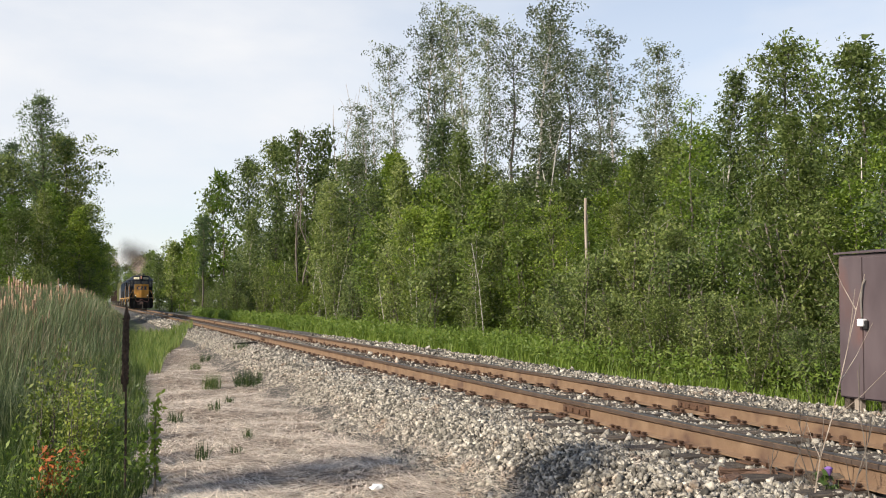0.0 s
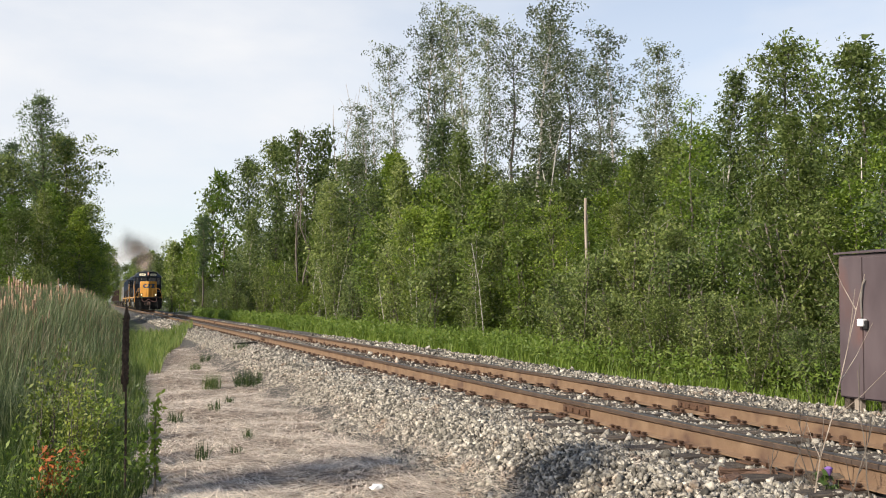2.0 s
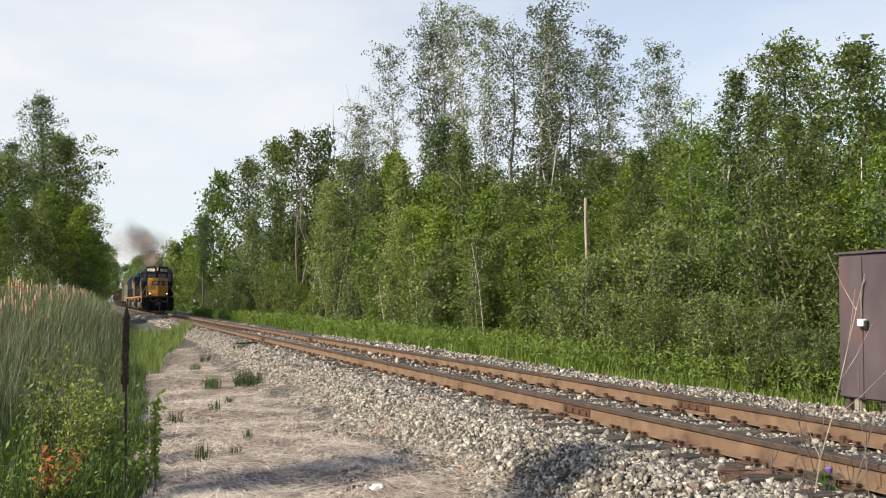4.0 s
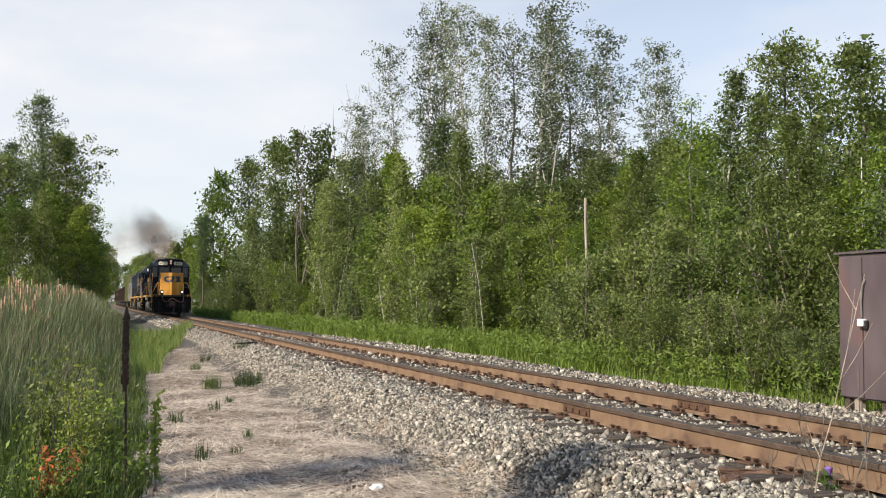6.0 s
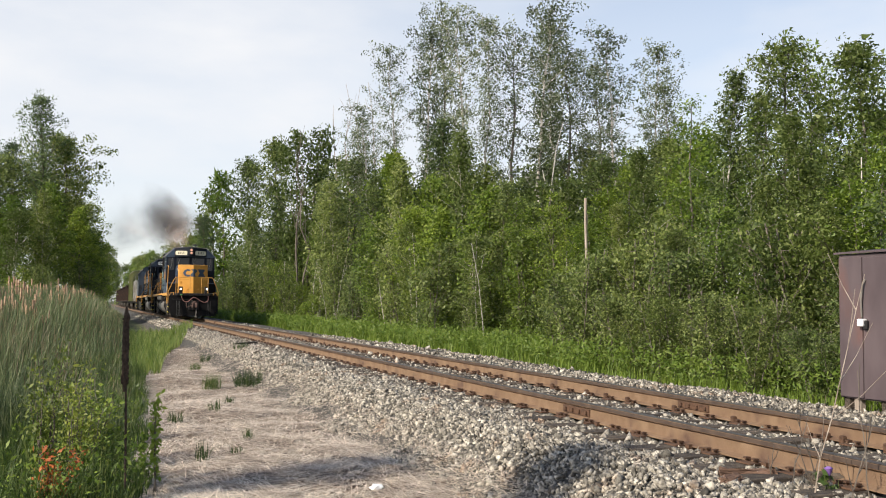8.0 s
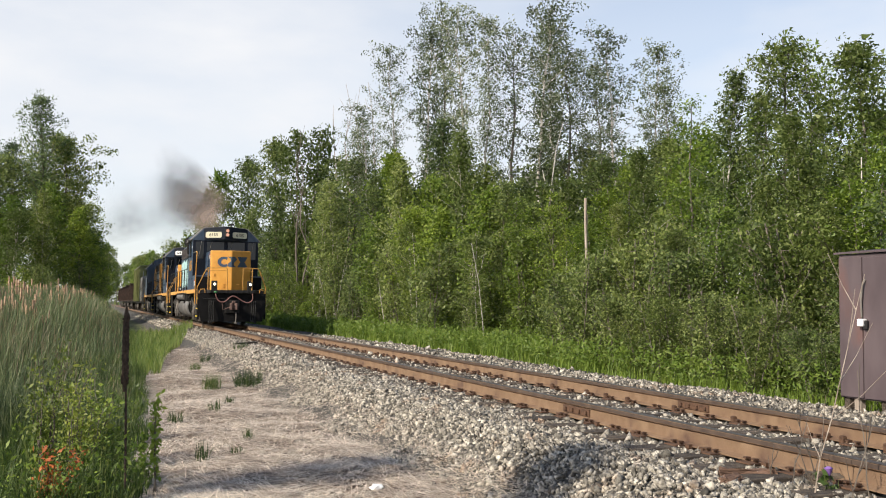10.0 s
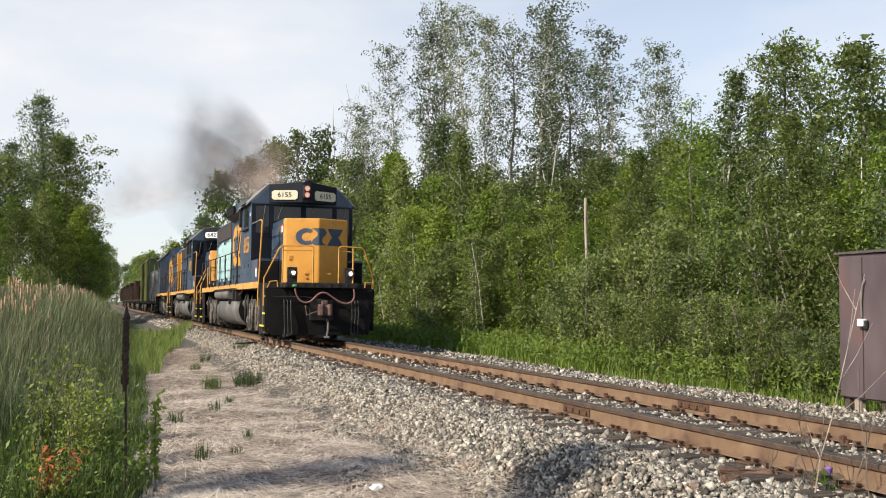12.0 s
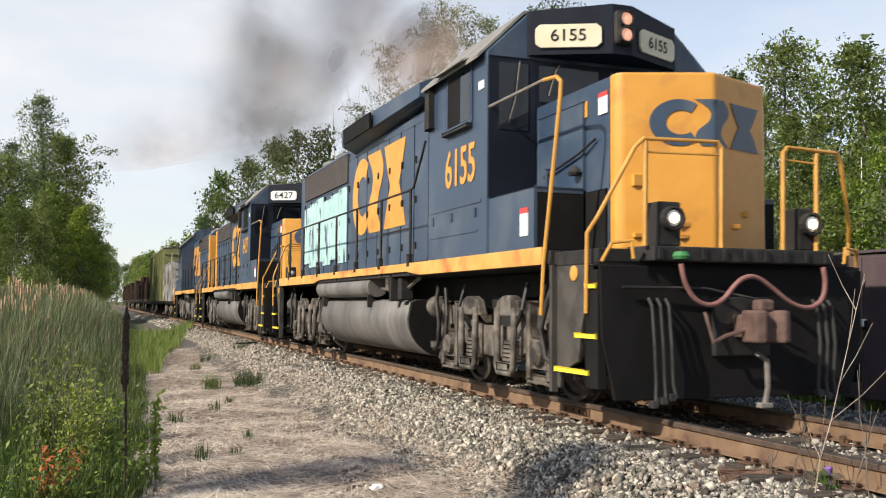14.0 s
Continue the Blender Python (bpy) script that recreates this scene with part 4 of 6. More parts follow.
# ---- trees behind the viewpoint, whose shade falls on the ballast ----
shade = build_tree("aspen_tree", "young aspen standing in the grass beside the gravel", 8, 0.75, 0.78, 0.6, 18, 1000, 0.06, M_BIRCH, M_LEAF_ASPEN, 0.06, 0.01, spread=0.25, top=0.5)
shade.matrix_basis = pose(-5.6, 4.2, ground_z(-5.6, 4.2))
copy_thing(shade, pose(-7.1, 6.6, ground_z(-7.1, 6.6), 0, 0, 70))


# ---- signal cabinet beyond the track ----
M_SHED = material("weathered_maroon_steel", (0.07, 0.05, 0.054), (0.105, 0.078, 0.082), 2.0, 0.55, bump=0.08, bump_scale=15, c3=(0.15, 0.062, 0.042), c3_scale=1.1, c3_range=(0.60, 0.80), stretch=(1, 1.2, 0.5))
cabinet = thing("signal_cabinet", "weathered maroon steel cabinet on wooden legs beside the track", "cabinet", pose(9.6, 9.4, 0))
bm = fresh()
box(bm, 0.0, 1.15, -1.1, 0.98, -0.17, 1.77, 0.01)
part("body", bm, M_SHED, cabinet)
bm = fresh()
prism(bm, [(-0.04, 1.775), (0.58, 1.83), (1.19, 1.775), (1.19, 1.80), (0.58, 1.86), (-0.04, 1.80)], "y", -1.16, 1.04)
prism(bm, [(-0.0, 1.76), (0.58, 1.82), (1.15, 1.76)], "y", -1.1, 0.98)
part("roof", bm, M_SHED, cabinet)
for y0, y1 in ((0.555, 0.965), (-0.02, 0.535), (-0.60, -0.04), (-1.08, -0.62)):
    bm = fresh()
    box(bm, -0.022, 0.0, y0, y1, -0.15, 1.72, 0.006)
    part("door", bm, M_SHED, cabinet, "steel cabinet door")
bm = fresh()
box(bm, -0.10, -0.02, 0.47, 0.57, 0.80, 0.90, 0.012)
lk = part("padlock", bm, M_WHITE, cabinet, "pale metal padlock")
# small black block, low and to the right behind the padlock
bm = fresh()
box(bm, -0.07, -0.02, 0.43, 0.50, 0.76, 0.88, 0.012)
part("hasp", bm, M_BLACK, lk)
bm = fresh()
tube(bm, [(-0.03, 0.55, 0.92), (-0.06, 0.53, 1.15), (-0.06, 0.50, 1.35), (-0.03, 0.48, 1.42)], 0.014, 6)
part("lock_rod", bm, M_GREYDIRT, cabinet)
for x in (0.08, 1.05):
    for y in (-1.0, -0.35, 0.25, 0.72, 0.90):
        bm = fresh()
        box(bm, x - 0.05, x + 0.05, y - 0.05, y + 0.05, -0.75, -0.17, 0.006)
        part("leg", bm, M_DEADWOOD if y == 0.72 else M_TIE, cabinet, "wooden leg")

# ---- plants and litter close by ----
def stalk_leaves(bm_pts, size, mat, n, spread):
    c = np.array(bm_pts)[rng.integers(0, len(bm_pts), n)] + rng.normal(0, 1, (n, 3)) * spread
    return leaf_quads(c, size * np.exp(rng.normal(0, 0.25, n)), 0.4, 1.2)


def sapling(x, y, h, leaves, label, mat=M_WEED, size=0.03, stems=6, spread=0.06, wide=0.2, bark=M_BARK):
    z = ground_z(x, y)
    t = thing("sapling", label, "sapling", pose(x, y, z), "saplings in the grass")
    pts = []
    for s in range(stems):
        bm = fresh()
        a = rng.uniform(0, 6.28)
        d = Vector((math.cos(a) * wide, math.sin(a) * wide, 0)) * rng.uniform(0.3, 1.2)
        hh = h * rng.uniform(0.55, 1.0)
        st = [d * (k / 5) ** 1.3 + Vector((rng.normal(0, 0.02), rng.normal(0, 0.02), hh * k / 5 - (0.06 if k == 0 else 0))) for k in range(6)]
        tube(bm, st, 0.008, 5, 0.003)
        part("stem", bm, bark, t)
        pts += [tuple(p.lerp(q, u)) for p, q in zip(st[1:], st[2:]) for u in (0, 0.33, 0.66)] + [tuple(st[-1])]
    v, f = stalk_leaves(pts, size, mat, leaves, spread)
    lv = new("leaves", mesh_of("leaves", v, f, mat))
    lv.parent = t
    return t


M_FERN = leaf_material("dead_fern", (0.28, 0.09, 0.02), (0.42, 0.15, 0.03), (0.5, 0.25, 0.08), 0.3)
sapling(-0.36, 9.3, 1.62, 1300, "spindly yellow-green sapling in the tall grass", M_YELLOWLEAF, 0.019, 9, 0.055, 0.19)
sapling(-0.22, 10.4, 1.30, 900, "leafy yellow-green shrub in the marsh grass", M_YELLOWLEAF, 0.019, 9, 0.06, 0.24)
sapling(-0.05, 10.8, 1.05, 600, "leafy yellow-green shrub in the marsh grass", M_YELLOWLEAF, 0.022, 6, 0.07, 0.25)
sapling(0.1, 12.2, 1.0, 260, "small green shrub at the marsh edge", M_WEED, 0.03, 6, 0.07, 0.3)
sapling(-0.27, 8.75, 0.62, 420, "withered orange fern near the ground", M_FERN, 0.022, 6, 0.045, 0.14)
sapling(0.57, 9.2, 0.95, 230, "upright leafy green weed at the gravel edge", M_WEED, 0.024, 2, 0.022, 0.04)
sapling(0.50, 9.9, 0.6, 140, "upright leafy green weed at the gravel edge", M_WEED, 0.023, 2, 0.025, 0.05)

mullein = thing("mullein_stalk", "dead dark brown mullein stalk with a thick seed spike", "weed stalk", pose(0.277, 9.0, ground_z(0.277, 9.0)))
M_MULLEIN = material("mullein_brown", (0.022, 0.014, 0.010), (0.06, 0.038, 0.026), 40, 0.95, bump=1.0, bump_scale=80)
bm = fresh()
tube(bm, [(0.02, 0, -0.1), (0.012, 0, 0.5), (0.0, 0, 1.1), (-0.01, 0, 1.2)], 0.011, 7, 0.009)
part("stem", bm, M_MULLEIN, mullein)
bm = fresh()
lathe(bm, [(0.012, 1.0), (0.022, 1.08), (0.027, 1.2), (0.029, 1.4), (0.027, 1.6), (0.020, 1.70), (0.008, 1.76)], "z", (-0.01, 0, 0), 10)
for k in range(150):
    a, z = rng.uniform(0, 6.28), rng.uniform(1.05, 1.7)
    c = Vector((-0.01 + 0.027 * math.cos(a), 0.027 * math.sin(a), z))
    box(bm, c.x - 0.007, c.x + 0.007, c.y - 0.007, c.y + 0.007, c.z - 0.008, c.z + 0.008)
part("seed_spike", bm, M_MULLEIN, mullein)


def dry_weed(x, y, h, lean, branches, mat, label="bare grey dead weed stem by the rail"):
    z = ground_z(x, y)
    t = thing("dead_weed", label, "weed stalk", pose(x, y, z), "dead weeds by the rail")
    bm = fresh()
    st = [Vector((lean[0] * (k / 6) + rng.normal(0, 0.006), lean[1] * (k / 6), h * k / 6 - (0.05 if k == 0 else 0))) for k in range(7)]
    tube(bm, st, 0.005, 5, 0.002)
    part("stem", bm, mat, t)
    for k in range(branches):
        s = st[1 + (k * 5) // max(1, branches)]
        d = Vector((rng.normal(0, 0.6), rng.normal(0, 0.6), 0.8)).normalized() * h * rng.uniform(0.18, 0.4)
        bm = fresh()
        tube(bm, [s, s + d * 0.5, s + d + Vector((0, 0, 0.04))], 0.0035, 4, 0.0015)
        part("twig", bm, mat, t)
    return t


dry_weed(4.56, 5.20, 1.50, (0.47, 0.0), 6, M_DEADWOOD)
dry_weed(4.63, 5.50, 0.50, (0.16, 0.0), 2, M_BARK)
dry_weed(4.80, 5.40, 0.66, (-0.26, 0.0), 3, M_BARK)
dry_weed(4.48, 4.80, 0.62, (0.26, 0.0), 3, M_BARK)
dry_weed(4.85, 5.00, 0.85, (-0.10, 0.0), 3, M_BARK)
dry_weed(4.70, 5.80, 0.26, (0.03, 0.0), 2, M_BARK)
dry_weed(4.62, 5.25, 0.45, (-0.12, 0.1), 3, M_BARK)
thistle = sapling(4.78, 5.3, 0.14, 26, "small thistle with a purple flower by the rail", M_GRASS, 0.03, 1, 0.03, 0.02)
M_PURPLE = material("thistle_purple", (0.16, 0.08, 0.28), (0.24, 0.13, 0.38), 20, 0.8)
bm = fresh()
lathe(bm, [(0.012, 0.11), (0.02, 0.13), (0.032, 0.16), (0.015, 0.17)], "z", (0, 0, 0), 10)
part("flower", bm, M_PURPLE, thistle, "purple flower head")


def timber(x, y, L, w, h, rz, ry, label, mat=M_TIE):
    t = thing("timber_scrap", label, "wood scrap", pose(x, y, ground_z(x, y) + h * 0.3, 0, ry, rz), "scraps of old tie")
    bm = fresh()
    box(bm, -L / 2, L / 2, -w / 2, w / 2, -h / 2, h / 2)
    bmesh.ops.subdivide_edges(bm, edges=bm.edges[:], cuts=3, use_grid_fill=True)
    for v in bm.verts:
        v.co += Vector(rng.normal(0, 1, 3)) * 0.012
    part("splintered_block", bm, mat, t)


M_REDWOOD = material("split_red_wood", (0.10, 0.056, 0.037), (0.21, 0.125, 0.085), 8, 0.9, bump=1.0, bump_scale=25, stretch=(0.3, 4, 4))
timber(4.60, 5.92, 0.42, 0.11, 0.07, -20, 2, "splintered reddish scrap of old tie", M_REDWOOD)
timber(4.33, 5.74, 0.2, 0.09, 0.06, 20, 0, "splintered reddish scrap of old tie", M_REDWOOD)
timber(5.12, 5.38, 0.7, 0.14, 0.1, -35, 0, "dark rotten tie piece in the ballast", M_TIE)
timber(4.31, 29.03, 0.9, 0.1, 0.08, 40, 0, "dark stick of old tie on the ballast", M_TIE)
litter = thing("litter", "crumpled white plastic scrap on the dead grass", "litter", pose(2.51, 8.6, ground_z(2.51, 8.6) + 0.03))
bm = fresh()
bmesh.ops.create_icosphere(bm, subdivisions=2, radius=0.05)
for v in bm.verts:
    v.co = Vector((v.co.x * 1.3, v.co.y, v.co.z * 0.6)) * (1 + rng.normal(0, 0.16))
part("crumpled_sheet", bm, M_WHITE, litter)

for src in [o for ks in kinds.values() for o in ks]:
    for o in (*src.children_recursive, src):
        bpy.data.objects.remove(o)

# ---- the train ----
def lettering(text, size, mat, parent, m, label, depth=0.003, stretch=1.0, bold=0.0):
    cu = bpy.data.curves.new("road_number", "FONT")
    cu.body, cu.size, cu.extrude, cu.align_x, cu.align_y, cu.offset = text, size, depth, "CENTER", "CENTER", bold
    ob = bpy.data.objects.new("road_number", cu)
    me = bpy.data.meshes.new_from_object(ob)
    bpy.data.objects.remove(ob)
    me.materials.append(mat)
    out = new("road_number", me)
    out.parent = parent
    out.matrix_basis = m @ Matrix.Diagonal((stretch, 1, 1, 1))
    return tagged(out, label)


def emblem(parent, mat, label, w, h, put):
    """Three plain shapes side by side: an open ring, a wavy bar and an hourglass, w by h."""
    def strip(name, rows):
        """A thin plate between pairs of edge points, fine enough to follow a crease below it."""
        bm = fresh()
        grid = []
        for a, b in rows:
            line = [bm.verts.new(put(a[0] * w, a[1] * h, -0.004))]
            line += [bm.verts.new(put((a[0] + (b[0] - a[0]) * k / 8) * w, (a[1] + (b[1] - a[1]) * k / 8) * h, 0.006)) for k in range(9)]
            grid.append(line + [bm.verts.new(put(b[0] * w, b[1] * h, -0.004))])
        fs = [bm.faces.new((p[k], p[k + 1], q[k + 1], q[k])) for p, q in zip(grid, grid[1:]) for k in range(10)]
        bmesh.ops.recalc_face_normals(bm, faces=fs)
        part(name, bm, mat, parent, label)
    ring = []
    for k in range(29):
        a = radians(52 + 256 * k / 28)
        c, q = math.cos(a), math.sin(a)
        ring.append(((0.20 + 0.20 * c, 0.5 + 0.5 * q), (0.215 + 0.105 * c, 0.5 + 0.26 * q)))
    strip("emblem_ring", ring)
    wave = []
    for k in range(25):
        u = k / 24
        x = 0.46 + 0.062 * math.sin(2 * math.pi * (u - 0.02)) + 0.05 * u - 0.02
        wd = 0.075 + 0.05 * abs(2 * u - 1)
        wave.append(((x - wd, 1 - u), (x + wd, 1 - u)))
    strip("emblem_bar", wave)
    glass = []
    for k in range(17):
        u = k / 16
        wd = 0.07 + 0.11 * abs(2 * u - 1) ** 0.8
        glass.append(((0.815 - wd, 1 - u), (0.815 + wd, 1 - u)))
    strip("emblem_hourglass", glass)


def wheelset(parent, y, r=0.508, gauge=0.755):
    bm = fresh()
    tube(bm, [(-1.0, 0, 0), (1.0, 0, 0)], 0.09, 10)
    for s in (-1, 1):
        lathe(bm, [(0.10, s * (gauge - 0.06)), (r + 0.028, s * (gauge - 0.07)), (r + 0.026, s * (gauge - 0.045)), (r, s * (gauge - 0.035)), (r - 0.006, s * (gauge + 0.065)),
                   (r - 0.06, s * (gauge + 0.068)), (r - 0.08, s * (gauge + 0.02)), (0.17, s * (gauge + 0.03)), (0.14, s * (gauge + 0.09))], "x", (0, 0, 0), 24)
        for k in range(5):
            a = k * 1.2566
            box(bm, s * (gauge + 0.055) - 0.03, s * (gauge + 0.055) + 0.03, 0.27 * math.cos(a) - 0.03, 0.27 * math.cos(a) + 0.03, 0.27 * math.sin(a) - 0.03, 0.27 * math.sin(a) + 0.03)
    w = part("wheelset", bm, M_WHEEL, parent, "dark steel wheels on an axle")
    w.location = (0, y, r + 0.004)
    axles.append((w, r))
    return w


def loco_truck(t, yc):
    """Two-axle truck with cast side frames, springs, brake gear and swing links."""
    truck_label = "dusty cast steel truck side frame"
    for s in (-1, 1):
        bm = fresh()
        prof = [(yc - 1.95, 0.62), (yc - 1.9, 0.98), (yc - 1.6, 1.05), (yc - 0.95, 1.0), (yc - 0.55, 0.80), (yc + 0.55, 0.80), (yc + 0.95, 1.0), (yc + 1.6, 1.05), (yc + 1.9, 0.98), (yc + 1.95, 0.62),
                (yc + 1.7, 0.56), (yc + 1.62, 0.78), (yc + 1.12, 0.78), (yc + 1.0, 0.55), (yc + 0.6, 0.42), (yc - 0.6, 0.42), (yc - 1.0, 0.55), (yc - 1.12, 0.78), (yc - 1.62, 0.78), (yc - 1.7, 0.56)]
        prism(bm, prof, "x", s * 1.06, s * 1.18, 0.015)
        part("side_frame", bm, M_TRUCK, t, truck_label)
        for a in (-1.37, 1.37):
            bm = fresh()
            box(bm, s * 1.0, s * 1.24, yc + a - 0.19, yc + a + 0.19, 0.36, 0.70, 0.03)
            lathe(bm, [(0.13, s * 1.24), (0.13, s * 1.30), (0.09, s * 1.33)], "x", (0, yc + a, 0.52), 12)
            part("journal_box", bm, M_TRUCK, t)
            bm = fresh()
            box(bm, s * 1.19, s * 1.25, yc + a - 0.30, yc + a - 0.20, 0.25, 1.08, 0.02)
            box(bm, s * 1.19, s * 1.25, yc + a + 0.20, yc + a + 0.30, 0.25, 1.08, 0.02)
            box(bm, s * 1.18, s * 1.24, yc + a - 0.30, yc + a + 0.30, 0.20, 0.29, 0.02)
            part("pedestal", bm, M_TRUCK, t)
            bm = fresh()
            box(bm, s * 0.72, s * 0.80, yc + a * 1.42 - 0.05, yc + a * 1.42 + 0.05, 0.34, 0.72, 0.02)
            box(bm, s * 1.02, s * 1.08, yc + a * 1.40 - 0.03, yc + a * 1.40 + 0.03, 0.30, 0.98, 0.01)
            part("brake_shoe", bm, M_COUPLER, t)
            bm = fresh()
            tube(bm, [(s * 1.26, yc + a * 1.12, 1.28), (s * 1.27, yc + a * 1.06, 0.9), (s * 1.27, yc + a * 1.1, 0.55), (s * 1.24, yc + a, 0.5)], 0.028, 6)
            tube(bm, [(s * 1.20, yc + a * 0.7, 1.3), (s * 1.28, yc + a * 0.72, 1.0), (s * 1.25, yc + a * 0.5, 0.72)], 0.025, 6)
            part("air_hose", bm, M_RUBBER, t)
            bm = fresh()
            for k in (-0.09, 0.09):
                tube(bm, [(s * 1.13, yc + a * 0.28 + k, 0.44), (s * 1.13, yc + a * 0.28 + k, 0.80)], 0.075, 10)
            part("spring", bm, M_TRUCK, t)
        for a in (-0.58, 0.58):  # swing hangers: open loops round the spring seat
            bm = fresh()
            tube(bm, [(s * 1.30, yc + a - 0.24, 1.02), (s * 1.31, yc + a - 0.23, 0.34), (s * 1.31, yc + a - 0.17, 0.27), (s * 1.31, yc + a + 0.17, 0.27), (s * 1.31, yc + a + 0.23, 0.34), (s * 1.30, yc + a + 0.24, 1.02)], 0.042, 8)
            box(bm, s * 1.24, s * 1.34, yc + a - 0.16, yc + a + 0.16, 0.30, 0.38, 0.01)
            part("swing_hanger", bm, M_HANGER, t, "worn pale steel hanger loop", True)
            bm = fresh()
            prism(bm, [(yc + a - 0.36, 0.92), (yc + a - 0.28, 1.10), (yc + a - 0.1, 1.16), (yc + a + 0.1, 1.16), (yc + a + 0.28, 1.10), (yc + a + 0.36, 0.92)], "x", s * 1.19, s * 1.29, 0.015)
            part("spring_cap", bm, M_HANGER, t)
            bm = fresh()
            for k in range(5):
                box(bm, s * 1.14, s * 1.27, yc + a - 0.15 + 0.01 * k, yc + a + 0.15 - 0.01 * k, 0.40 + 0.05 * k, 0.435 + 0.05 * k, 0.006)
            part("leaf_spring", bm, M_TRUCK, t)
        for e in (-1, 1):
            bm = fresh()
            lathe(bm, [(0.02, -0.17), (0.13, -0.17), (0.15, -0.12), (0.15, 0.06), (0.11, 0.12), (0.03, 0.14), (0.03, 0.3)], "y", (s * 1.22, yc + e * 1.98, 1.02), 14)
            part("brake_cylinder", bm, M_HANGER, t, "round dusty brake cylinder", True)
            bm = fresh()
            tube(bm, [(s * 1.26, yc + e * 1.8, 1.36), (s * 1.33, yc + e * 1.72, 1.1), (s * 1.34, yc + e * 1.58, 0.8), (s * 1.32, yc + e * 1.66, 0.5), (s * 1.30, yc + e * 1.86, 0.42)], 0.03, 7)
            part("air_hose", bm, M_RUBBER, t, "", True)
            bm = fresh()
            tube(bm, [(s * 1.12, yc + e * 1.95, 0.62), (s * 1.16, yc + e * 2.02, 0.3), (s * 0.95, yc + e * 2.0, 0.14)], 0.025, 6)
            box(bm, s * 1.15, s * 1.25, yc + e * 1.99 - 0.16, yc + e * 1.99 + 0.16, 0.44, 0.52, 0.01)
            part("sand_pipe", bm, M_HANGER, t)
    bm = fresh()
    box(bm, -1.05, 1.05, yc - 0.45, yc + 0.45, 0.45, 1.15, 0.04)
    part("bolster", bm, M_BLACK, t)
    wheelset(t, yc - 1.37)
    wheelset(t, yc + 1.37)


